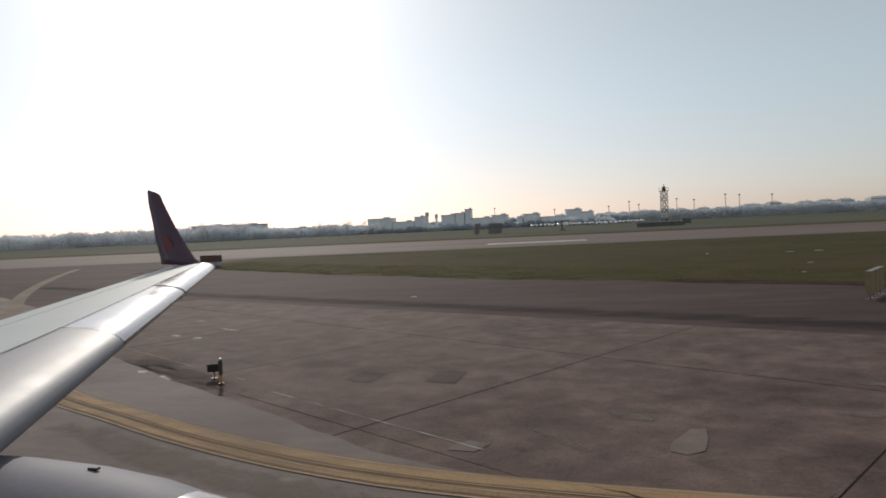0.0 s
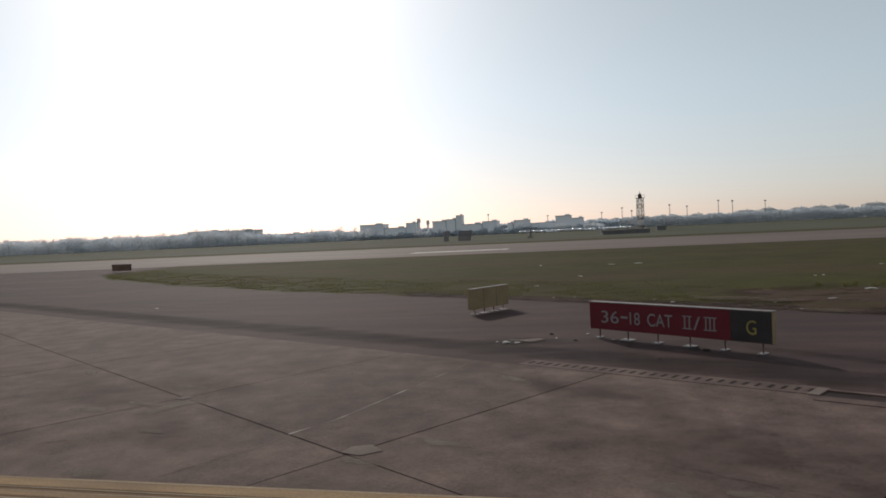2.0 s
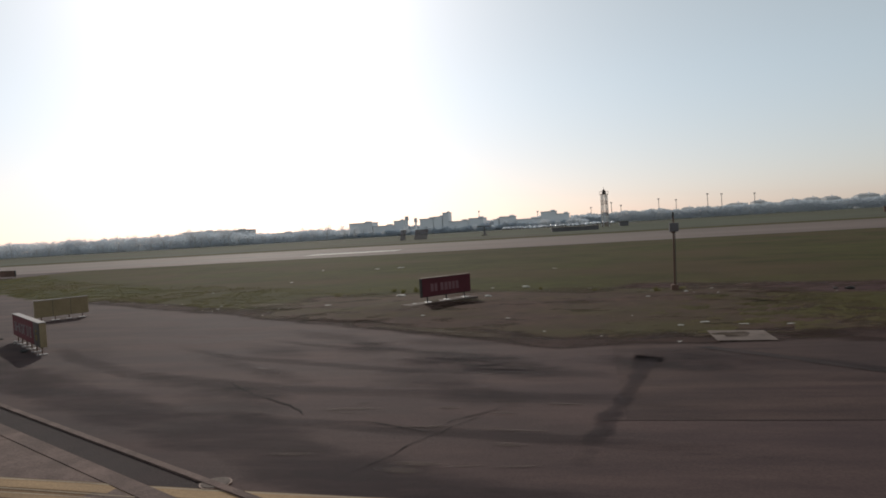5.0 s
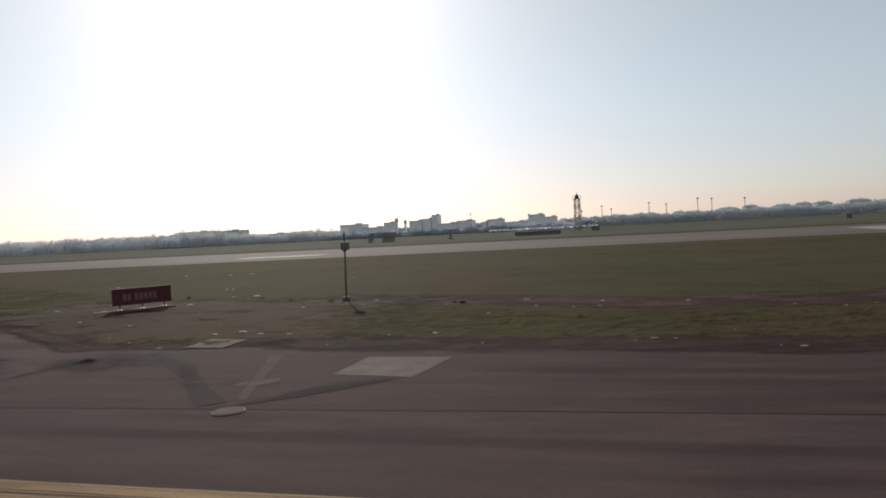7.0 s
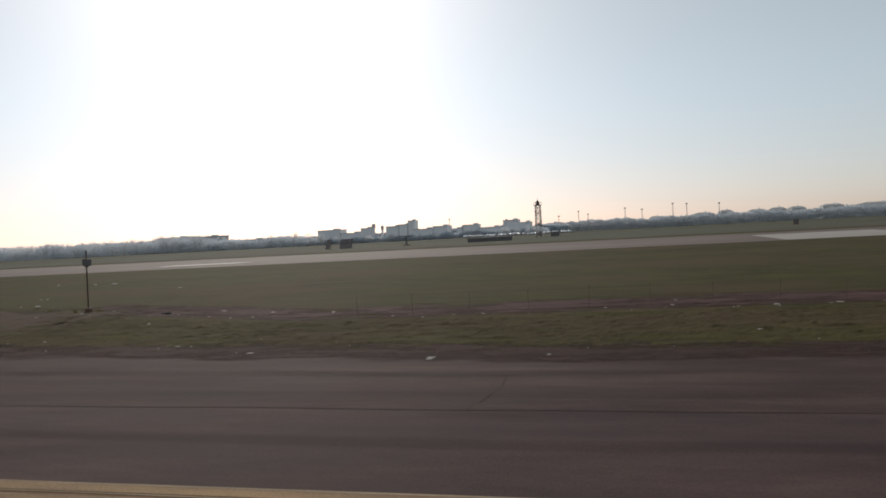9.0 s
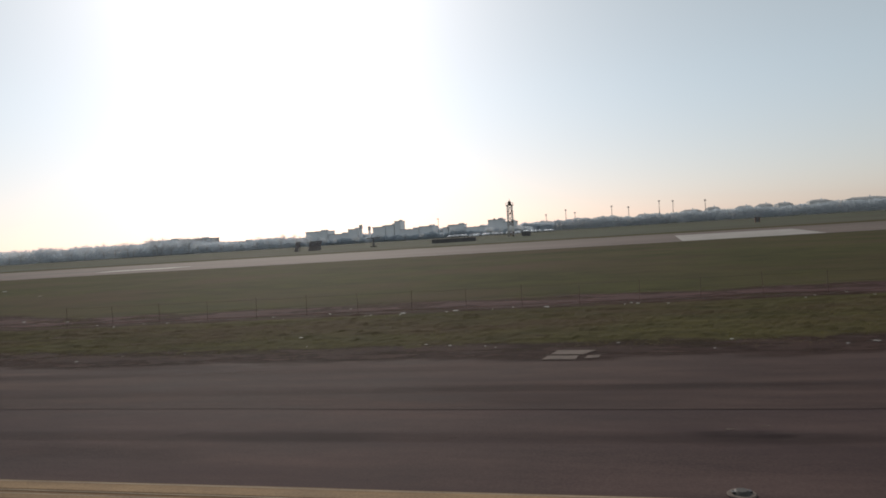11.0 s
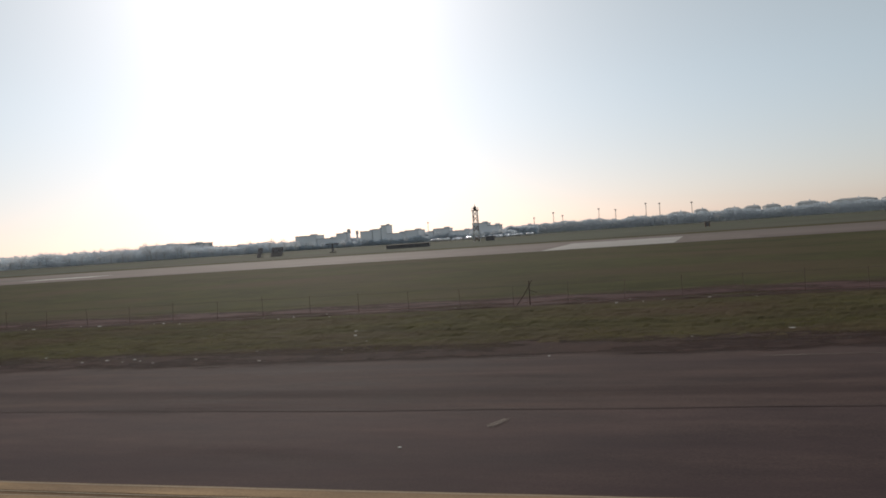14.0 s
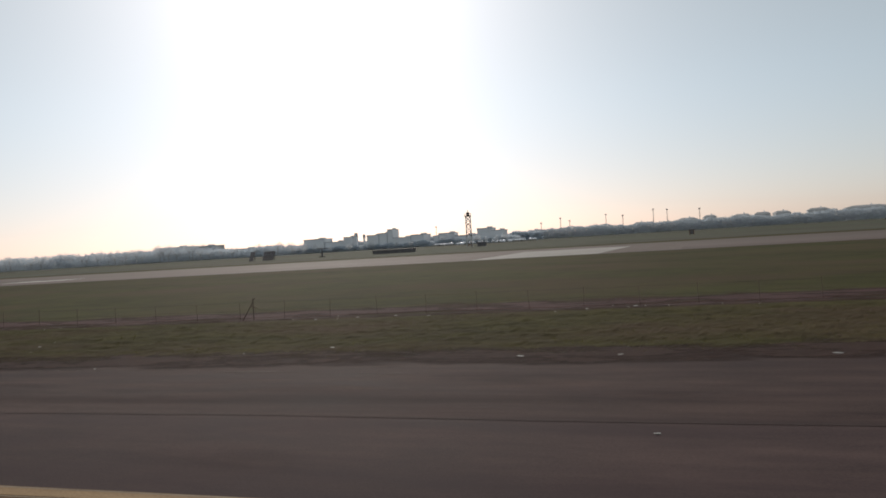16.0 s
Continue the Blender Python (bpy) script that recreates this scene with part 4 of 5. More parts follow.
for i, (x, y, s, l) in enumerate(((35.3, 20.1, 0.16, 2.2), (36.0, 20.6, 0.2, 2.6), (35.1, 27.3, 0.2, 1.5), (37.7, 29.4, 0.2, 1.5), (36.6, 28.5, 0.22, 1.4), (47.5, 26.8, 0.26, 1.3),
                                  (50.5, 26.2, 0.22, 1.2), (48.7, 18.2, 0.12, 3.0), (44.4, 17.8, 0.09, 1.2), (43.6, 23.9, 0.16, 1.6), (57.1, 15.7, 0.16, 1.8),
                                  (65.2, 19.4, 0.16, 2.0), (66.9, 24.8, 0.2, 2), (68.9, 25.0, 0.24, 2), (72.3, 25.2, 0.2, 2), (75.1, 25.2, 0.16, 1), (81.1, 16.6, 0.13, 2.2),
                                  (98.9, 18.85, 0.2, 1.6), (104.9, 17.1, 0.16, 2.2), (34.2, 22.3, 0.1, 1.2), (38.0, 19.9, 0.1, 5), (36.9, 20.1, 0.1, 5),
                                  (62.6, 18.6, 0.2, 1.5), (12.5, 31.2, 0.14, 1.5), (16.9, 28.4, 0.14, 2.5), (-5.8, 31.2, 0.24, 2.2), (16.4, 53.9, 0.3, 3.4), (25.1, 38.3, 0.3, 1.0), (25.5, 38.4, 0.26, 0.9), (11.2, 55.3, 0.3, 1.5), (11.6, 37.1, 0.22, 1.8), (13.4, 31.2, 0.16, 1.2),
                                  (86.6, 19.9, 0.18, 1.4), (51.8, 16.85, 0.14, 2.6), (57.1, 15.9, 0.16, 2.2), (44.5, 28.0, 0.24, 1.8), (42.7, 19.6, 0.14, 2.6))):
    litter(x, y, s * 0.62, l * 0.9, rnd.uniform(-25, 25), i)
for i in range(56):
    x = rnd.uniform(34, 112)
    litter(x, fence_y(x) + rnd.uniform(-0.9, 0.5), rnd.uniform(0.04, 0.09), rnd.uniform(1, 2), rnd.uniform(-40, 40), i)
for i in range(40):
    x = rnd.uniform(14, 108)
    litter(x, edge_y(x) + rnd.uniform(-0.5, 2.5), rnd.uniform(0.03, 0.08), rnd.uniform(1, 2), rnd.uniform(-40, 40), i)

# ---- turf and grass blades ----
rows = []
for x in np.arange(33, 136, 0.13):
    y0, y1 = edge_y(x) + 0.25, fence_y(x) - 0.3
    row = []
    for k in range(49):
        y = y0 + (y1 - y0) * k / 48
        lump = noise.noise((x * 0.9, y * 1.8, 7.0)) + 0.7 * noise.noise((x * 2.3, y * 3.4, 8.0)) + 0.5 * noise.noise((x * 5.1, y * 7.0, 9.0)) + 0.4 * noise.noise((x * 11.0, y * 13.0, 3.0))
        c = min(1.0, k / 8, (48 - k) / 7, (x - 33) / 5)
        row.append((x, y, 0.008 + 0.052 * max(0.0, c) * max(0.0, lump + 0.35), 1.0))
    rows.append(row)
tagged(cover_sheet("turf", rows, TURF, "low tufted yellow-green grass beside the asphalt", "grass"), kind="stuff")


def blades(name, n, x_range, far, size, mat, seed, label):
    rs = np.random.RandomState(seed)
    m = n // 22
    cx, cy = rs.uniform(*x_range, m), 0.6 + far * rs.random_sample(m) ** 1.5
    pick = rs.randint(0, m, n)
    spread = rs.uniform(0.12, 0.8, m)[pick]
    x = cx[pick] + 1.6 * spread * rs.normal(0, 1, n)
    y = np.interp(x, [p[0] for p in EDGE], [p[1] for p in EDGE]) + cy[pick] + spread * rs.normal(0, 1, n)
    keep = np.array([noise.noise((a * 0.45, b * 0.9, 5.0)) + 0.5 * noise.noise((a * 1.9, b * 1.9, 5.0)) > -0.12 for a, b in zip(x, y)])
    fy = np.array([fence_y(a) for a in x])
    keep &= ~((y > fy - 0.7) & (y < fy + 2.0) & (rs.random_sample(n) < 0.85) & (x > 34))
    keep &= ~((x > 18) & (x < 40) & (y < np.interp(x, [p[0] for p in EDGE], [p[1] for p in EDGE]) + 7.5) & (rs.random_sample(n) < 0.85))
    x, y = x[keep], y[keep]
    n = len(x)
    a, h, w = rs.uniform(0, 2 * np.pi, n), size * rs.uniform(0.3, 1.2, n), size * rs.uniform(0.1, 0.25, n)
    lean = size * rs.normal(0, 1.0, (n, 2))
    v = np.zeros((n, 3, 3))
    v[:, 0] = np.stack([x - w * np.cos(a), y - w * np.sin(a), np.zeros(n)], 1)
    v[:, 1] = np.stack([x + w * np.cos(a), y + w * np.sin(a), np.zeros(n)], 1)
    v[:, 2] = np.stack([x + lean[:, 0], y + lean[:, 1], h], 1)
    me = bpy.data.meshes.new(name)
    me.from_pydata(v.reshape(-1, 3).tolist(), [], np.arange(3 * n).reshape(-1, 3).tolist())
    me.materials.append(mat)
    return tagged(new(name, me), label, "grass", kind="stuff")


blades("grass", 270000, (-34, 135), 9.5, 0.052, BLADE, 3, "short uneven green and straw-coloured grass beside the asphalt")
blades("grass", 70000, (-34, 135), 30.0, 0.035, BLADE, 4, "thin short grass between the fence and the runway")

# ---- things beyond the runway ----
def lattice_tower():
    ob = holder("lattice_tower", pose(40.3, 256.4, 0, 0, 0, 20), "tall white and red-brown lattice tower with a platform", "tower")
    h, w = 11.6, 0.95
    for sx in (-1, 1):
        for sy in (-1, 1):
            part("leg", rod((sx * w * 1.1, sy * w * 1.1, 0), (sx * w * 0.9, sy * w * 0.9, h), 0.11, n=6), HAZY_HOUSE, ob, "pale painted leg")
    for i in range(6):
        z0, z1 = h * i / 6, h * (i + 1) / 6
        bm = bmesh.new()
        for a, b in (((-w, -w), (w, -w)), ((w, -w), (w, w)), ((w, w), (-w, w)), ((-w, w), (-w, -w))):
            add_rod(bm, (*a, z0), (*b, z1), 0.085, n=5)
            add_rod(bm, (*b, z0), (*a, z1), 0.085, n=5)
            add_rod(bm, (*a, z1), (*b, z1), 0.065, n=5)
        part("bracing", bm, WHITE if i % 2 else RUST, ob, "pale painted bracing" if i % 2 else "red-brown bracing")
    part("platform", box((-1.25, -1.25, h), (1.25, 1.25, h + 0.22), 0.03), RUST, ob)
    bm = bmesh.new()
    for sx in (-1, 1):
        for sy in (-1, 1):
            add_rod(bm, (sx * 1.2, sy * 1.2, h + 0.2), (sx * 1.2, sy * 1.2, h + 1.1), 0.05, n=5)
        add_rod(bm, (sx * 1.2, -1.2, h + 1.1), (sx * 1.2, 1.2, h + 1.1), 0.05, n=5)
        add_rod(bm, (-1.2, sx * 1.2, h + 1.1), (1.2, sx * 1.2, h + 1.1), 0.05, n=5)
    part("railing", bm, RUST, ob)
    part("beacon", add_rod(rod((0, 0, h + 0.2), (0, 0, h + 1.7), 0.75, 0.45, 12), (0, 0, h + 1.7), (0, 0, h + 2.6), 0.14, 0.05, 6), DARK_STEEL, ob)


lattice_tower()


def shelter(x, y, lx, ly, h, turn, label):
    ob = holder("equipment_shelter", pose(x, y, 0, 0, 0, turn), label, "shelter")
    part("body", box((-lx / 2, -ly / 2, 0), (lx / 2, ly / 2, h), 0.05), SHED, ob)
    part("roof", box((-lx / 2 - 0.2, -ly / 2 - 0.2, h), (lx / 2 + 0.2, ly / 2 + 0.2, h + 0.15), 0.03), GREY_PAINT, ob)
    for i in range(max(1, int(lx / 2.5))):
        a = -lx / 2 + 0.6 + i * 2.5
        part("door", box((a, -ly / 2 - 0.04, 0.05), (a + 1.0, -ly / 2 + 0.02, h - 0.25), 0.01), SHED, ob)


shelter(30.1, 202.2, 13.2, 3.0, 1.1, 8, "long low grey equipment shelter on the far grass")
shelter(46.5, 251, 3.0, 2.4, 1.5, 0, "small dark hut beside the lattice tower")
cabinet = holder("marker_cabinet", pose(119.4, 223.5, 0), "small pale cabinet between two dark upright posts", "cabinet")
for x in (-0.7, 0.5):
    part("post", box((x, -0.3, 0), (x + 0.22, 0.3, 1.6), 0.03), RUST, cabinet)
part("body", box((-0.45, -0.25, 0.25), (0.48, 0.25, 1.4), 0.03), SHED, cabinet)
part("lid", box((-0.78, -0.33, 1.6), (0.8, 0.33, 1.72), 0.02), RUST, cabinet)


def t_antenna():
    ob = holder("antenna", pose(3.4, 205.4, 0), "flat T-shaped grey antenna on a short mast", "antenna")
    part("mast", rod((0, 0, 0), (0, 0, 2.75), 0.35, 0.18, 10), SHED, ob)
    part("array", box((-2.1, -0.4, 2.65), (2.1, 0.4, 2.95), 0.06), SHED, ob)
    part("base", box((-0.9, -0.9, 0), (0.9, 0.9, 0.3), 0.05), PALE, ob)


t_antenna()


def slanted_screen(x, y, w, h):
    ob = holder("blast_screen", pose(x, y, 0, 0, 0, 6), "leaning grey slatted screen on the far grass", "screen", "screens beyond the runway")
    for i in range(6):
        z = h * i / 6
        part("slat", box((-w / 2 + 0.12 * z, 0.4 * z, z), (w / 2 + 0.2 * z, 0.4 * z + 0.12, z + h / 6 - 0.06), 0.02), HAZY_SCREEN, ob)
    for s in (-1, 0, 1):
        part("strut", rod((s * w * 0.42, 1.8, 0), (s * w * 0.42 + 0.3, 0.4 * h, h), 0.08, n=6), DARK_STEEL, ob)


slanted_screen(-16.0, 203.5, 3.9, 3.0)
slanted_screen(-21.2, 201.5, 1.4, 3.1)


def light_mast(x, y, h):
    ob = holder("light_mast", pose(x, y, 0), "slim grey floodlight mast behind the tree line", "mast", "floodlight masts")
    part("pole", rod((0, 0, 0), (0, 0, h), 0.22, 0.15, 8), SHED, ob)
    part("lamp_head", box((-0.6, -0.3, h - 0.7), (0.6, 0.3, h), 0.06), SHED, ob)


for x, h in ((108.8, 14.8), (117.1, 14.2), (136.3, 13.4), (50.3, 13.2), (56.2, 11), (79.5, 13.6), (90, 12.3), (-35.7, 13), (3.1, 10.5), (37.5, 10.8)):
    light_mast(x, 455, h)


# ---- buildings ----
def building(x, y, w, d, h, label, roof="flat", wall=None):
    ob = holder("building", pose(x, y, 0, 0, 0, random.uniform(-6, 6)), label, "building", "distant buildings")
    part("wall", box((-w / 2, -d / 2, 0), (w / 2, d / 2, h)), wall or (HAZY_PLASTER if roof == "flat" else HAZY_HOUSE), ob)
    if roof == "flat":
        part("roof", box((-w / 2 - 0.25, -d / 2 - 0.25, h), (w / 2 + 0.25, d / 2 + 0.25, h + 0.35), 0.05), HAZY_ROOFING, ob)
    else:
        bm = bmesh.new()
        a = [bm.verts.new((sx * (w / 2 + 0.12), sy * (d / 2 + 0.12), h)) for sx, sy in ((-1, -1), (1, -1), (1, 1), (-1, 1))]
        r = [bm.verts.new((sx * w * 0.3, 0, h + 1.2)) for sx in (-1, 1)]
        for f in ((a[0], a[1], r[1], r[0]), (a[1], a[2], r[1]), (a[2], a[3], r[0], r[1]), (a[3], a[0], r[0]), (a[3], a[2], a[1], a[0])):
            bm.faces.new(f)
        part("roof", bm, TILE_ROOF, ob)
        part("chimney", box((w * 0.1, 0.2, h + 0.6), (w * 0.1 + 0.7, 0.9, h + 2.0), 0.03), HAZY_PLASTER, ob)
    part("lift_head", box((w * 0.1, -d * 0.2, h + 0.35), (w * 0.1 + min(3.0, w * 0.3), d * 0.2, h + 1.1), 0.05), HAZY_PLASTER, ob)
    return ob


FLAT = "haze-pale flat-roofed block behind the tree line"
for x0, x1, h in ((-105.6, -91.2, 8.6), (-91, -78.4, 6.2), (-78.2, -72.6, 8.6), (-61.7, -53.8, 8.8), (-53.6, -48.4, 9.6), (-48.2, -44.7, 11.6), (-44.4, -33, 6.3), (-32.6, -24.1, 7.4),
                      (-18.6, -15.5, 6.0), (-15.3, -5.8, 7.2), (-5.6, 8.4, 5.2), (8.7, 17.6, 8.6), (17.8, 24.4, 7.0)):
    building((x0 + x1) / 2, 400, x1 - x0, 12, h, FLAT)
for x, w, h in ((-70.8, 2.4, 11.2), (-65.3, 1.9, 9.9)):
    ob = holder("water_tower", pose(x, 398, 0), "slender haze-pale tower with a wider head", "tower", "distant towers")
    part("shaft", rod((0, 0, 0), (0, 0, h - 2), w * 0.36, n=12), HAZY_PLASTER, ob)
    part("head", rod((0, 0, h - 2.4), (0, 0, h), w * 0.5, w * 0.45, 14), HAZY_ROOFING, ob)
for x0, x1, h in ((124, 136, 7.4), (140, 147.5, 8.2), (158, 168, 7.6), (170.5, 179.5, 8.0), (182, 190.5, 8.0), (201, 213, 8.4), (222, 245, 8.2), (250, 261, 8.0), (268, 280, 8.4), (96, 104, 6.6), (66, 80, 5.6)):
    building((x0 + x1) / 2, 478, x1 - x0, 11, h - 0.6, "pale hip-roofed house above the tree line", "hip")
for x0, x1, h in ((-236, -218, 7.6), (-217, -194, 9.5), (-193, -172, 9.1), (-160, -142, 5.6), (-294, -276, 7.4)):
    building((x0 + x1) / 2, 400, x1 - x0, 10, h, "long grey block standing among bare trees", wall=HAZY_ROOFING)


# ---- parked cars ----
def car(x, y, turn):
    ob = holder("parked_car", pose(x, y, 0, 0, 0, turn), "silver parked car glinting in the sun", "car", "cars parked far off")
    bm = bmesh.new()
    side = [(-2.1, 0.35), (-2.15, 0.75), (-1.7, 0.95), (-1.2, 1.0), (0.3, 1.04), (1.05, 0.98), (2.0, 0.8), (2.1, 0.38)]
    rows = [[bm.verts.new((px, s, pz)) for px, pz in side] for s in (-0.85, 0.85)]
    bm.faces.new(rows[0])
    bm.faces.new(rows[1][::-1])
    for i in range(len(side)):
        j = (i + 1) % len(side)
        bm.faces.new((rows[0][i], rows[1][i], rows[1][j], rows[0][j]))
    part("body", bm, CAR_PAINT, ob)
    bm = bmesh.new()
    bmesh.ops.create_uvsphere(bm, u_segments=16, v_segments=10, radius=1)
    for v in bm.verts:
        v.co = Vector((v.co.x * 1.35 - 0.35, v.co.y * 0.82, 0.92 + max(v.co.z, -0.1) * 0.62))
    part("cabin", bm, CAR_PAINT, ob, smooth=True)
    for wx in (-1.3, 1.3):
        for s in (-0.8, 0.8):
            part("wheel", rod((wx, s - 0.1, 0.32), (wx, s + 0.1, 0.32), 0.32, n=12), RUBBER, ob)
    return ob


first = car(-9.5, 372, 80)
for i in range(26):
    copy_thing(first, pose(-9 + i * 2.25 + random.uniform(-0.4, 0.4), 372 + random.uniform(-5, 6), 0, 0, 0, random.choice((75, 90, 100, 255, 270)) + random.uniform(-5, 5)))

# ---- trees ----
def bare_tree(h, seed):
    rnd = random.Random(seed)
    ob = holder("tree", pose(0, 0, -100), "bare winter tree with a hazy grey crown", "tree", "trees on the skyline")
    bm = rod((0, 0, 0), (0.1, 0, h * 0.55), h * 0.028, h * 0.012, 7)
    limbs = []
    for i in range(11):
        a, z = rnd.uniform(0, 6.28), h * rnd.uniform(0.25, 0.55)
        tip = Vector((math.cos(a) * h * rnd.uniform(0.15, 0.36), math.sin(a) * h * rnd.uniform(0.15, 0.36), z + h * rnd.uniform(0.12, 0.42)))
        add_rod(bm, (0, 0, z), tip, h * 0.010, h * 0.003, 5)
        limbs.append(tip)
    part("trunk", bm, HAZY_BARK, ob)
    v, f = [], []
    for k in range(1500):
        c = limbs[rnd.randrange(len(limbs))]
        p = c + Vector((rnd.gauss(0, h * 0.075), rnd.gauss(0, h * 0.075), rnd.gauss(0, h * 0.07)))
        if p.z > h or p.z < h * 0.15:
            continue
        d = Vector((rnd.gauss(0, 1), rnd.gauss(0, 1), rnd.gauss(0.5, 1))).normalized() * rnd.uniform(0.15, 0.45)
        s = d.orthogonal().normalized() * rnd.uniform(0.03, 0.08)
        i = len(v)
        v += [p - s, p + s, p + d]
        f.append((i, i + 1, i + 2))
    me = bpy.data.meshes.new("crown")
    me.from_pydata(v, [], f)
    me.materials.append(HAZY_TWIG)
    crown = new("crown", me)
    crown.parent = ob
    return ob


kinds = [bare_tree(h, s) for h, s in ((9.0, 1), (8.0, 2), (9.6, 3), (7.2, 4), (8.6, 5))]
rnd = random.Random(11)
spots = [(-345 + i * 4.1, rnd.uniform(366, 392), rnd.uniform(0.9, 1.35) * (1 if i < 44 else 0.68)) for i in range(62)]
spots += [(rnd.uniform(-105, 30), rnd.uniform(372, 392), rnd.uniform(0.45, 0.65)) for i in range(22)]
spots += [(30 + i * 7.5 + rnd.uniform(-2, 2), rnd.uniform(445, 470), rnd.uniform(0.55, 0.85)) for i in range(34)]
for i, (x, y, s) in enumerate(spots):
    if i < 5:
        kinds[i].matrix_world = pose(x, y, 0, 0, 0, rnd.uniform(0, 360))
    else:
        t = copy_thing(kinds[i % 5], pose(x, y, 0, 0, 0, rnd.uniform(0, 360)))
        t.scale = (s * 1.1, s * 1.1, s)


def woodland(name, n, x0, x1, y0, y1, top, seed, label, mat, uneven=1.0):
    rs = np.random.RandomState(seed)
    x, y = rs.uniform(x0, x1, n), rs.uniform(y0, y1, n)
    lim = np.array([top * (0.72 + uneven * (0.45 * noise.noise((a * 0.06, seed, 0)) + 0.28 * noise.noise((a * 0.23, seed, 1)))) for a in x])
    z = lim * rs.random_sample(n) ** 0.8
    p = np.stack([x, y, z], 1)
    d, e = rs.normal(0, 0.34, (n, 3)), rs.normal(0, 0.34, (n, 3))
    v = np.stack([p - d, p + d, p + e], 1)
    v[:, :, 2] = np.maximum(v[:, :, 2], 0)
    me = bpy.data.meshes.new(name)
    me.from_pydata(v.reshape(-1, 3).tolist(), [], np.arange(3 * n).reshape(-1, 3).tolist())
    me.materials.append(mat)
    return tagged(new(name, me), label, "woods", kind="stuff")


woodland("woods", 84000, -560, -166, 372, 396, 10.3, 1, "haze-pale winter thicket along the field edge", HAZY_HEDGE)
woodland("woods", 15000, -168, -108, 372, 396, 7.4, 6, "lower haze-pale thicket beside the distant buildings", HAZY_HEDGE, 0.7)
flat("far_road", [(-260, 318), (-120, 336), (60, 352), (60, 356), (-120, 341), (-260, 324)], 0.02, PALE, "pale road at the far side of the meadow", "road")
woodland("woods", 16000, -115, 35, 388, 396, 4.2, 2, "low hedges in front of the distant buildings", HAZY_HEDGE)
woodland("woods", 36000, -125, 45, 407, 414, 7.4, 5, "hazy grey-green trees behind the distant buildings", HAZY_HEDGE, 0.5)
woodland("woods", 75000, 25, 420, 438, 452, 8.6, 3, "haze-greyed hedge line along the far field edge", HAZY_DARK_HEDGE, 0.5)

# ---- concrete bays, piece by piece ----
apron = tagged(new("apron"), "old brown-grey concrete bays with dark open joints", "concrete", kind="structure")
flat("joint_bed", [plan(u, v).to_2d() for u, v in ((-5.6, -32.6), (drain_u(-32.6) - 0.4, -32.6), (drain_u(35.4) - 0.8, 35.4), (-5.6, 35.4))], 0.0225, SEAM, "dark tar in the joints of the concrete bays", "seam")
TURN = pose(0, 0, 0, 0, 0, math.degrees(math.atan2(0.804, 0.595)))
US, VS = (-5.6, 1.4, 8.4, 14.8, 22.4), [-32.7 + 5.7 * k + (0.3 if k == 5 else 0) for k in range(13)]
bay_meshes = {}
rnd = random.Random(2)
for u0, u1 in zip(US, US[1:]):
    for k, (v0, v1) in enumerate(zip(VS, VS[1:])):
        u, v, du, dv = (u0 + u1) / 2, (v0 + v1) / 2, (u1 - u0) / 2 - 0.011, (v1 - v0) / 2 - 0.012
        kind = (round(du, 3), round(dv, 3), k if u1 > 20 else 0)
        if kind not in bay_meshes:
            bm = bmesh.new()
            add_box(bm, (-du, -dv, -0.02), (du, dv, 0.03), 0 if u1 > 20 else 0.003)
            for p in bm.verts:
                if u1 > 20 and p.co.x > 0:   # the last row is cut along the drain
                    p.co.x = drain_u(v - p.co.y) - (0.32 if k < 7 else 0.69) - u
            bay_meshes[kind] = finish(bm, "slab", CONCRETE)
        s = new("slab", bay_meshes[kind])
        s.parent = apron
        s.matrix_world = Matrix.Translation(plan(u, v, rnd.uniform(-0.003, 0.003))) @ TURN
for pts in ([(-5.25, 14.95), (-0.98, 11.73)], [(-11.7, 20.1), (-6.2, 15.9)], [(8.8, 11.9), (9.3, 12.74), (9.92, 14.54), (10.82, 17.22)]):
    bm = bmesh.new()
    rows = []
    for (x0, y0), (x1, y1) in zip(pts, pts[1:]):
        n = 24
        w = Vector((y0 - y1, x1 - x0)).normalized()
        for i in range(n + 1):
            x, y = x0 + (x1 - x0) * i / n, y0 + (y1 - y0) * i / n
            r = max(0.0, 0.007 + 0.022 * noise.noise((x * 2.3, y * 2.3, 0)))
            rows.append([bm.verts.new((x + s * w.x * r, y + s * w.y * r, 0.0365)) for s in (-1, 1)])
    for p, q in zip(rows, rows[1:]):
        bm.faces.new((p[0], q[0], q[1], p[1]))
    tagged(part("worn_line", bm, WORN_WHITE), "thin broken white line worn into the concrete", "marking", kind="structure")

# stains, scuffs and cracks in the concrete and beside it
low = [plan(drain_u(v) + 0.25, v) for v in np.arange(-60, 30, 1.0)]
high = [plan(drain_u(v) + 2.3 + ragged(v, 0.5, 0.3, 9), v) for v in np.arange(-60, 30, 1.0)]
band("dark_edge", [(p.x, p.y) for p in low], [(p.x, p.y) for p in high], 0.0235, DARK_EDGE, "dark rubber-stained asphalt beyond the concrete", "stain")
blot("tar_stain", 12.0, 20.2, 1.9, 0.9, -0.5, 0.042, STAIN, "dark stain beside the drain", "stain")
blot("scuffed_spot", 11.9, 20.3, 0.65, 0.35, -0.4, 0.046, SCUFF, "broken pale concrete beside the drain", "patch")
patch("repair_patch", [(1.36, 11.72), (1.42, 12.0), (1.78, 12.62), (1.99, 12.66), (1.92, 12.2), (1.80, 11.75), (1.55, 11.58)], PALE_PATCH, "pale repair patch on the concrete", z=0.036, wobble=0.08, seed=3.0)
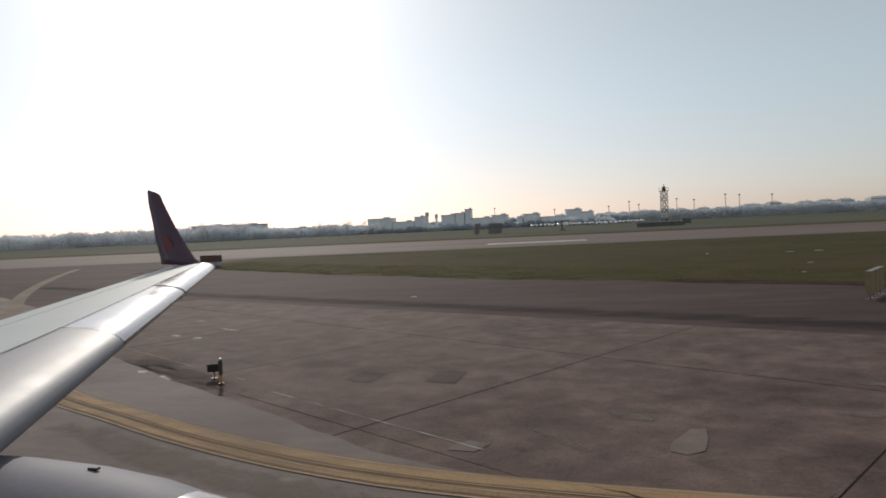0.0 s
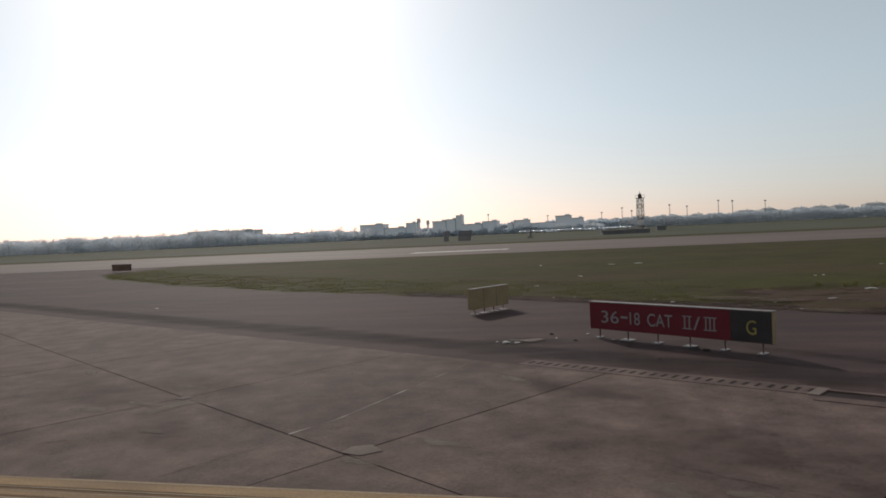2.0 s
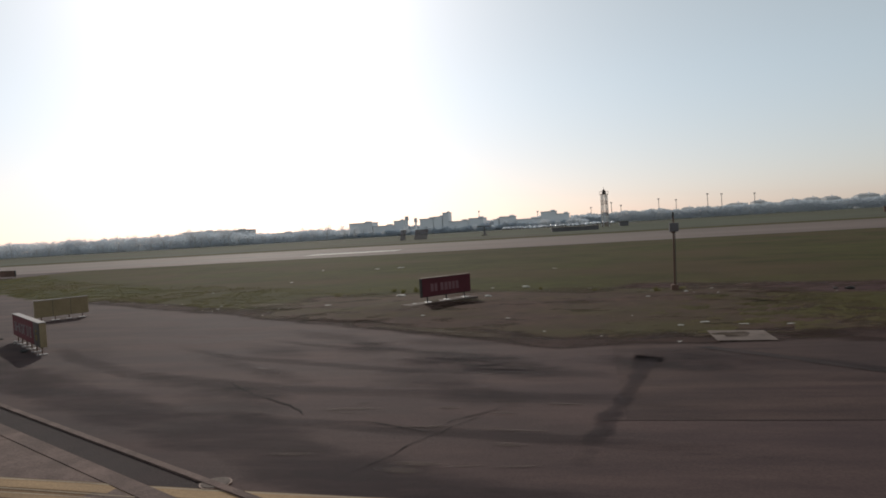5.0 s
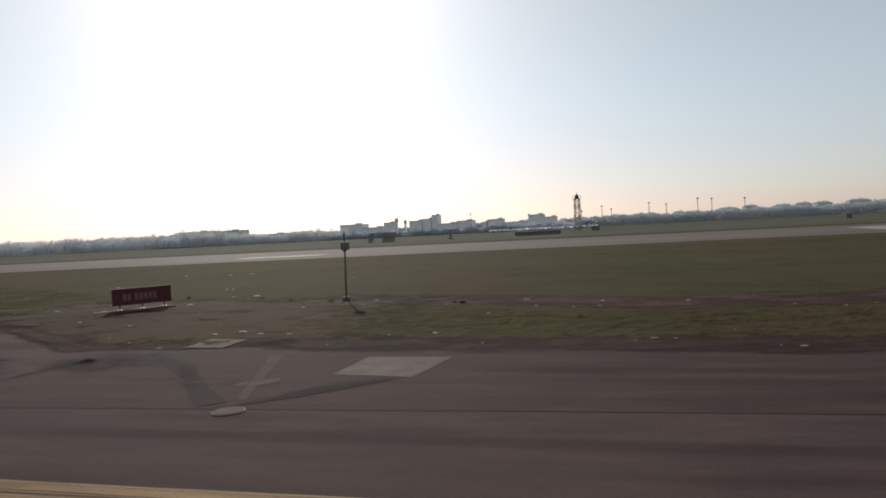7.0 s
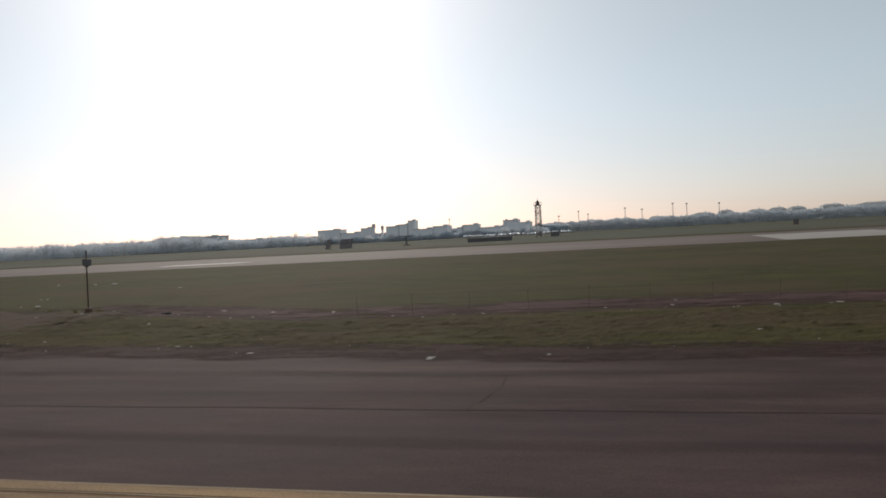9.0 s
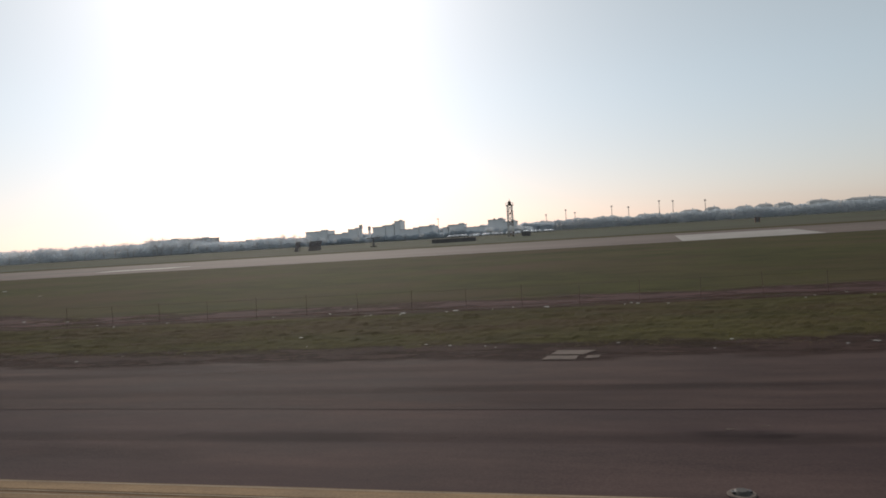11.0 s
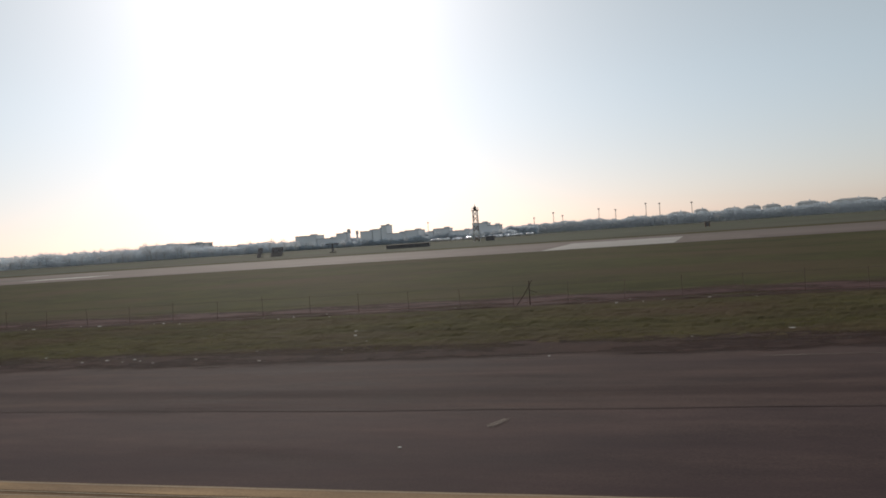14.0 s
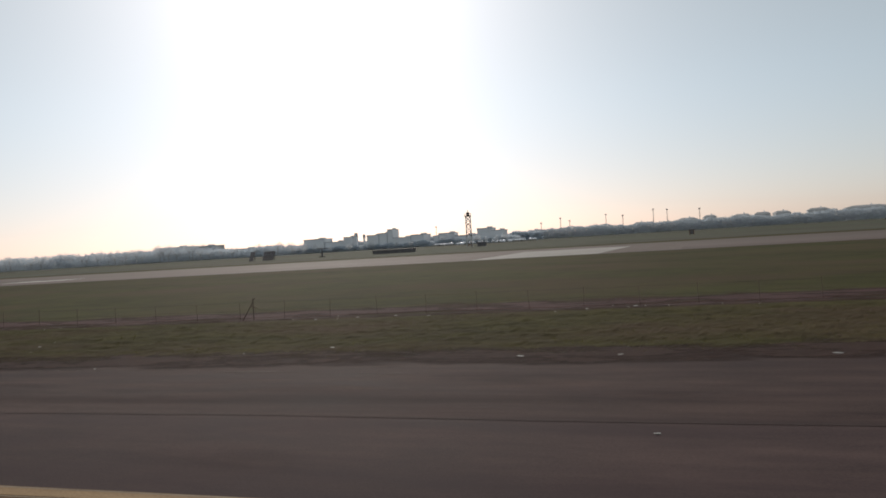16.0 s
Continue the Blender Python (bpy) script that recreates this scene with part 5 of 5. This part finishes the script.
blot("scuffed_spot", 5.9, 13.6, 1.2, 0.35, 0.9, 0.036, SCUFF, "pale scuffed spot on the concrete", "patch")
patch("repair_patch", [(-2.45, 15.7), (-1.86, 15.4), (-1.75, 16.45), (-2.32, 16.6)], DULL_PATCH, "dull brown square repair on the concrete", z=0.036, wobble=0.1, seed=3.0)
for x, y, a in ((-9.5, 18.6, -0.6), (-8.4, 19.4, -0.6), (-8.9, 17.2, -0.6), (-10.4, 20.6, 0.9), (-7.6, 18.2, -0.6), (-11.0, 18.0, -0.6)):
    blot("scuffed_spot", x, y, 1.2, 0.22, a, 0.0358, SCUFF, "pale scuffed spot on the concrete", "patch")
rnd = random.Random(21)
for i in range(26):
    blot("soil_stain", rnd.uniform(-14, 22), rnd.uniform(9.5, 18.5), rnd.uniform(1.0, 3.4), rnd.uniform(0.7, 1.8), rnd.uniform(-0.9, -0.3), 0.0345 + i * 0.00002, SOIL, "dark weathered stain on the concrete", "stain")
for i in range(22):
    blot("scuffed_spot", rnd.uniform(-12, 22), rnd.uniform(9.8, 17), rnd.uniform(0.2, 0.8), rnd.uniform(0.15, 0.4), rnd.uniform(-1, 0), 0.0355, SCUFF, "pale scuffed spot on the concrete", "patch")


def crack(x, y, heading, length, wide, seed, z=0.0362):
    rc = random.Random(seed)
    bm = bmesh.new()
    rows, a = [], heading
    n = int(length / 0.12)
    for i in range(n):
        a += rc.gauss(0, 0.16) + (heading - a) * 0.35
        x, y = x + 0.12 * math.cos(a), y + 0.12 * math.sin(a)
        r = wide * (0.3 + rc.random()) * min(1, i / 4, (n - i) / 4)
        rows.append([bm.verts.new((x - s * r * math.sin(a), y + s * r * math.cos(a), z)) for s in (-1, 1)])
    for p, q in zip(rows, rows[1:]):
        bm.faces.new((p[0], q[0], q[1], p[1]))
    tagged(part("crack", bm, SEAM), "fine dark crack running through the concrete", "crack", kind="structure")


for i in range(5):
    crack(rnd.uniform(-10, 18), rnd.uniform(10, 17), rnd.choice((0.93, -0.64, -0.2, 0.4)) + rnd.gauss(0, 0.2), rnd.uniform(1.5, 5.5), rnd.uniform(0.004, 0.008), i)

patch("broken_concrete", [(11.8, 20.15), (12.1, 20.0), (12.45, 20.35), (12.3, 20.5), (12.0, 20.4)], SLAB, "broken pale concrete beside the drain", z=0.047, wobble=0.12, seed=4.0)
for i, (x, y, sz) in enumerate(((11.45, 20.0, 0.16), (11.75, 19.95, 0.13), (12.0, 20.25, 0.1), (11.2, 20.15, 0.09), (12.75, 20.6, 0.08), (13.6, 21.2, 0.1), (14.2, 20.2, 0.07))):
    litter(x, y, sz, 1.4, 20 * i, i)
for pts in ([(-11.7, 22.2), (-11.0, 21.85)], [(-10.5, 21.6), (-10.0, 21.3)], [(-10.57, 23.32), (-9.42, 22.61)], [(-12.5, 25.3), (-11.9, 25.1)], [(-9.3, 17.0), (-8.8, 16.7)], [(-8.5, 16.5), (-7.9, 16.0)]):
    (x0, y0), (x1, y1) = pts
    blot("worn_mark", (x0 + x1) / 2, (y0 + y1) / 2, math.hypot(x1 - x0, y1 - y0) * 0.7, 0.16, math.atan2(y1 - y0, x1 - x0), 0.0385, FLAKES, "flaked white paint mark on the concrete", "marking")
band("dark_edge", [(-11.6 + 0.4 * i, 18.7 - 0.32 * i) for i in range(18)], [(-11.0 + 0.4 * i, 19.7 - 0.32 * i) for i in range(18)], 0.0352, STAIN, "dark stained edge of the concrete", "stain")
course = [p for p in smooth_course(LINE, 0.6) if -9.5 < p[0] < 3]
band("pale_edge", [(x - 0.5, y - 1.5) for x, y in course], [(x - 0.25, y - 0.66) for x, y in course], 0.0432, SCUFF, "scuffed pavement with painted sheen inside the yellow line", "patch")
crack(2.0, 11.4, 0.2, 0.7, 0.012, 50)
patch("repair_patch", [(-1.45, 11.7), (-1.1, 11.62), (-0.9, 11.95), (-1.2, 12.1), (-1.4, 11.95)], SLAB, "pale repair patch on the concrete", z=0.036, wobble=0.05, seed=5.0)
patch("repair_patch", [(-4.1, 15.9), (-3.55, 15.6), (-3.35, 16.35), (-3.95, 16.6)], DULL_PATCH, "dull brown square repair on the concrete", z=0.0355, wobble=0.14, seed=9.0)
blot("soil_stain", -3.7, 16.6, 0.9, 0.7, 0.3, 0.036, SOIL, "dark weathered stain on the concrete", "stain")
blot("soil_stain", 42.0, 12.6, 2.6, 0.5, 0.75, 0.034, STAIN, "dark stain on the asphalt", "stain")
blot("soil_stain", 38.2, 14.2, 2.6, 0.32, -0.95, 0.034, STAIN, "dark stain on the asphalt", "stain")
rnd = random.Random(33)
for i in range(22):
    x = rnd.uniform(22, 36)
    blot("mottled_spot", x, rnd.uniform(max(9.2, drain_u((x - 12.6) / 0.804) * 0.2 + 6), edge_y(x) - 1.0), rnd.uniform(1.2, 3.2), rnd.uniform(0.5, 1.2), rnd.uniform(-0.7, -0.2), 0.0282 + i * 0.00003, MOTTLE, "dark mottled spot on the old asphalt", "stain")
for i in range(26):
    x = 38 + i * 3.2
    blot("mottled_spot", x, rnd.uniform(8.6, edge_y(x) - 1.2), rnd.uniform(1.5, 4.0), rnd.uniform(0.3, 0.8), rnd.uniform(-0.1, 0.1), 0.0282 + i * 0.00003, FAINT_MOTTLE, "dark mottled spot on the old asphalt", "stain")
for i, (x, y, a, l) in enumerate(((31.3, 11.65, -2.17, 3.4), (29.2, 10.8, 0.09, 1.8), (24.5, 14.0, -0.5, 2.6))):
    crack(x, y, a, l, 0.009, 60 + i, 0.0292)
blot("scuffed_spot", 40.4, 13.3, 0.7, 0.5, 0.3, 0.034, SCUFF, "pale broken asphalt", "patch")
blot("scuffed_spot", 39.0, 13.3, 0.4, 0.25, 0.3, 0.034, SCUFF, "pale broken asphalt", "patch")


def inset_light(x, y):
    ob = holder("inset_light", pose(x, y, 0.03, 0, 0, 10), "low round metal taxiway light set in the pavement", "light", "inset taxiway lights")
    part("ring", rod((0, 0, 0), (0, 0, 0.012), 0.15, 0.14, 28), PALE_PATCH, ob, "pale worn metal ring")
    part("dome", rod((0, 0, 0.012), (0, 0, 0.045), 0.10, 0.06, 24), DARK_STEEL, ob, "dark metal dome")
    for s in (-1, 1):
        part("lens", box((s * 0.085 - 0.02, -0.03, 0.015), (s * 0.085 + 0.02, 0.03, 0.035), 0.004), BLACK, ob)


for x, y in ((99.0, 7.5), (75.8, 7.52), (52.0, 7.62)):
    inset_light(x, y)

# weeds standing in the bare earth
def weed(x, y, h, seed):
    rc = random.Random(seed)
    v, f = [], []
    for k in range(46):
        a, r = rc.uniform(0, 6.28), rc.uniform(0, 0.16)
        p = Vector((r * math.cos(a), r * math.sin(a), 0))
        tip = p + Vector((rc.gauss(0, 0.16), rc.gauss(0, 0.16), h * rc.uniform(0.4, 1.1)))
        w = Vector((-math.sin(a), math.cos(a), 0)) * rc.uniform(0.006, 0.016)
        i = len(v)
        v += [p - w, p + w, tip]
        f.append((i, i + 1, i + 2))
    me = bpy.data.meshes.new("weed")
    me.from_pydata(v, [], f)
    me.materials.append(BLADE)
    ob = new("weed", me)
    ob.matrix_world = pose(x, y, 0.02)
    tagged(ob, "tuft of tall dry weeds in bare earth", "weed", "weeds")


for i, (x, y, h) in enumerate(((24.3, 32.5, 0.55), (24.8, 32.9, 0.6), (25.3, 32.2, 0.45), (23.6, 33.4, 0.4), (25.9, 33.0, 0.4), (35.6, 29.2, 0.4), (36.6, 29.6, 0.35), (33.2, 30.2, 0.3), (21.2, 32.0, 0.3), (30.9, 31.8, 0.3))):
    weed(x, y, h * 0.55, i)
for i, (x, y, sz) in enumerate(((30.1, 32.7, 0.24), (24.6, 30.9, 0.3), (26.5, 25.9, 0.12), (27.4, 26.6, 0.1), (28.9, 28.6, 0.2), (30.4, 22.4, 0.1), (27.4, 23.4, 0.1), (22.2, 28.0, 0.18))):
    litter(x, y, sz, 1.6, 0, i).location.z = mound(x, y) + 0.01

# joints that run on across the painted line, and loose chips on the concrete
for i, (x, y, a, l) in enumerate(((0.15, 10.62, -0.64, 1.5), (2.95, 10.55, -2.2, 1.3))):
    crack(x, y, a, l, 0.010, 80 + i, 0.0525)
rs = np.random.RandomState(41)
n = 520
u, v = 8.9 + np.abs(rs.normal(0, 1.5, n)), rs.uniform(-14, -3, n)
x, y = 0.595 * u + 0.804 * v, 0.804 * u - 0.595 * v
x[:230], y[:230] = 4.2 + rs.normal(0, 1.1, 230), 13.2 + rs.normal(0, 0.8, 230)
size, a = rs.uniform(0.004, 0.012, n), rs.uniform(0, 6.28, n)
corners = np.zeros((n, 3, 3))
for k in range(3):
    corners[:, k] = np.stack([x + size * np.cos(a + 2.1 * k), y + size * np.sin(a + 2.1 * k), 0.0375 + size * (0.5 if k == 0 else 0.0)], 1)
chips = bpy.data.meshes.new("loose_chips")
chips.from_pydata(corners.reshape(-1, 3).tolist(), [], np.arange(3 * n).reshape(-1, 3).tolist())
chips.materials.append(PALE_PATCH)
tagged(new("loose_chips", chips), "small pale paint and stone chips scattered over the concrete", "gravel", kind="stuff")


def rag(x, y, size, seed, z=0.03):
    """A dark crumpled rag or clod."""
    rc = random.Random(seed)
    bm = bmesh.new()
    bmesh.ops.create_icosphere(bm, subdivisions=2, radius=size)
    for p in bm.verts:
        p.co *= 0.6 + 0.7 * rc.random()
        p.co.z = max(0.0, p.co.z * 0.45)
    ob = part("rag", bm, RUBBER)
    ob.matrix_world = pose(x, y, z, 0, 0, rc.uniform(0, 180))
    tagged(ob, "dark crumpled scrap lying on the asphalt", "scrap", "dark scraps")


for i, (x, y, size) in enumerate(((15.95, 18.72, 0.12), (16.15, 18.5, 0.09), (12.6, 21.3, 0.07), (13.25, 20.2, 0.06), (15.0, 17.6, 0.05), (42.0, 27.5, 0.16), (41.6, 27.7, 0.1))):
    rag(x, y, size, i)
blot("soil_stain", 76.3, 9.65, 1.1, 0.35, 0.0, 0.0335, STAIN, "dark oil stain on the asphalt", "stain")
blot("soil_stain", 76.6, 9.5, 0.5, 0.2, 0.0, 0.0338, STAIN, "dark oil stain on the asphalt", "stain")
for x, y, length in ((102.2, 15.05, 2.6), (58.3, 15.6, 0.9), (84.5, 15.3, 1.4), (92.5, 15.6, 3.0), (98.5, 15.3, 4.5)):
    blot("worn_mark", x, y, length / 2, 0.06, 0.02, 0.0325, SCUFF, "pale scraped streak on the asphalt edge", "marking")
for i, (x, y, size, long) in enumerate(((31.7, 19.7, 0.07, 1.6), (33.2, 18.7, 0.06, 1.4), (27.4, 23.9, 0.08, 1.5), (30.9, 45.1, 0.2, 1.6), (18.3, 54.0, 0.22, 2.8), (13.9, 42.9, 0.2, 1.6), (28.5, 33.2, 0.12, 1.4),
                                        (33.0, 31.2, 0.12, 1.6), (91.7, 9.0, 0.045, 1.3), (108.1, 10.7, 0.05, 2.2), (111.9, 17.1, 0.1, 2.0), (107.3, 17.2, 0.1, 1.4), (59.9, 16.1, 0.07, 1.4),
                                        (48.9, 18.65, 0.13, 1.5), (63.9, 27.1, 0.09, 1.2), (46.2, 21.4, 0.07, 1.2), (93.1, 15.75, 0.05, 1.4), (86.2, 20.95, 0.08, 1.5), (80.2, 16.55, 0.08, 2.0), (83.7, 18.5, 0.06, 1.4))):
    litter(x, y, size, long, 31 * i % 50 - 25, i)

blot("scuffed_spot", 92.88, 10.25, 0.42, 0.13, 1.1, 0.0335, SCUFF, "pale scraped spot on the asphalt", "patch")
for x, y in ((76.06, 9.86), (76.56, 10.02)):
    blot("scuffed_spot", x, y, 0.12, 0.06, 0.3, 0.0342, SCUFF, "pale chipped asphalt beside the oil stain", "patch")

# edge between the old and the newer asphalt, with tar run along it, and the worn old surface beside it
BOUND = [(34.62, 16.7), (34.45, 15.9), (33.95, 13.9), (33.55, 12.1), (33.2, 10.5), (32.8, 8.9)]
course = rough_edge(BOUND, 0.25, 0.05, 6.0)
band("tar_band", [(x - 0.5 + ragged(y, 0.25, 0.12, 3), y) for x, y in course], [(x, y) for x, y in course], 0.0305, DARK_EDGE, "dark tarred strip along the joint between old and new asphalt", "tar")
rnd = random.Random(77)
for i in range(16):
    x, y = rnd.uniform(28.5, 32.6), rnd.uniform(8.9, 12.5)
    blot("worn_spot", x, y, rnd.uniform(0.25, 0.7), rnd.uniform(0.06, 0.16), rnd.uniform(-0.3, 0.2), 0.0308 + 0.00004 * i, FAINT_SCUFF, "pale worn spot on the old asphalt", "patch")
for i, (x, y, a, l, w) in enumerate(((16.85, 20.2, 1.2, 3.9, 0.016), (24.9, 14.3, -0.6, 4.4, 0.02), (29.1, 11.2, -0.1, 1.7, 0.014), (31.7, 12.4, -2.25, 1.8, 0.012), (58.85, 10.8, 1.45, 3.6, 0.008))):
    crack(x, y, a, l, w, 90 + i, 0.0312)
patch("repair_patch", [(9.9, 11.1), (10.2, 10.95), (10.5, 11.2), (10.25, 11.42), (10.0, 11.35)], SLAB, "pale chipped corner where the joints of the concrete cross", z=0.0385, wobble=0.08, seed=15.0)
# pale blots that paint the sun's sheen inside the curved line
for i, (x, y, rx, ry) in enumerate(((-4.6, 11.35, 1.0, 0.42), (-3.7, 10.95, 0.9, 0.35), (-5.4, 11.9, 0.7, 0.3), (-2.9, 10.7, 0.8, 0.25))):
    blot("pale_edge", x - 0.15, y - 0.25, rx, ry, -0.5, 0.0405 + 0.0002 * i, SUN_SHEEN, "scuffed pavement with painted sheen inside the yellow line", "patch")
# damp weathered corner of one bay, with its broken joint
for i, (x, y, rx, ry, a) in enumerate(((6.3, 12.3, 1.9, 1.0, -0.6), (5.5, 11.4, 1.5, 0.6, 0.2), (7.3, 11.6, 1.4, 0.8, -0.5), (7.5, 12.7, 1.5, 0.5, -0.62), (5.0, 15.2, 2.2, 1.0, -0.5))):
    blot("soil_stain", x, y, rx, ry, a, 0.0352 + 0.00004 * i, SOIL, "dark damp stain on the concrete", "stain")
for x, y, rx, ry, a in ((6.5, 11.98, 0.5, 0.12, -0.2), (5.15, 11.5, 0.35, 0.12, 0.4), (6.75, 11.75, 0.3, 0.1, -0.3)):
    blot("scuffed_spot", x, y, rx, ry, a, 0.0366, SCUFF, "brown crumbled spot on the concrete", "patch")
patch("repair_patch", [(5.55, 14.1), (5.75, 14.05), (5.9, 14.25), (5.7, 14.35)], SLAB, "pale chipped edge of a concrete bay", z=0.0372, wobble=0.06, seed=16.0)
crack(8.85, 11.8, -2.14, 2.3, 0.007, 97, 0.0370)
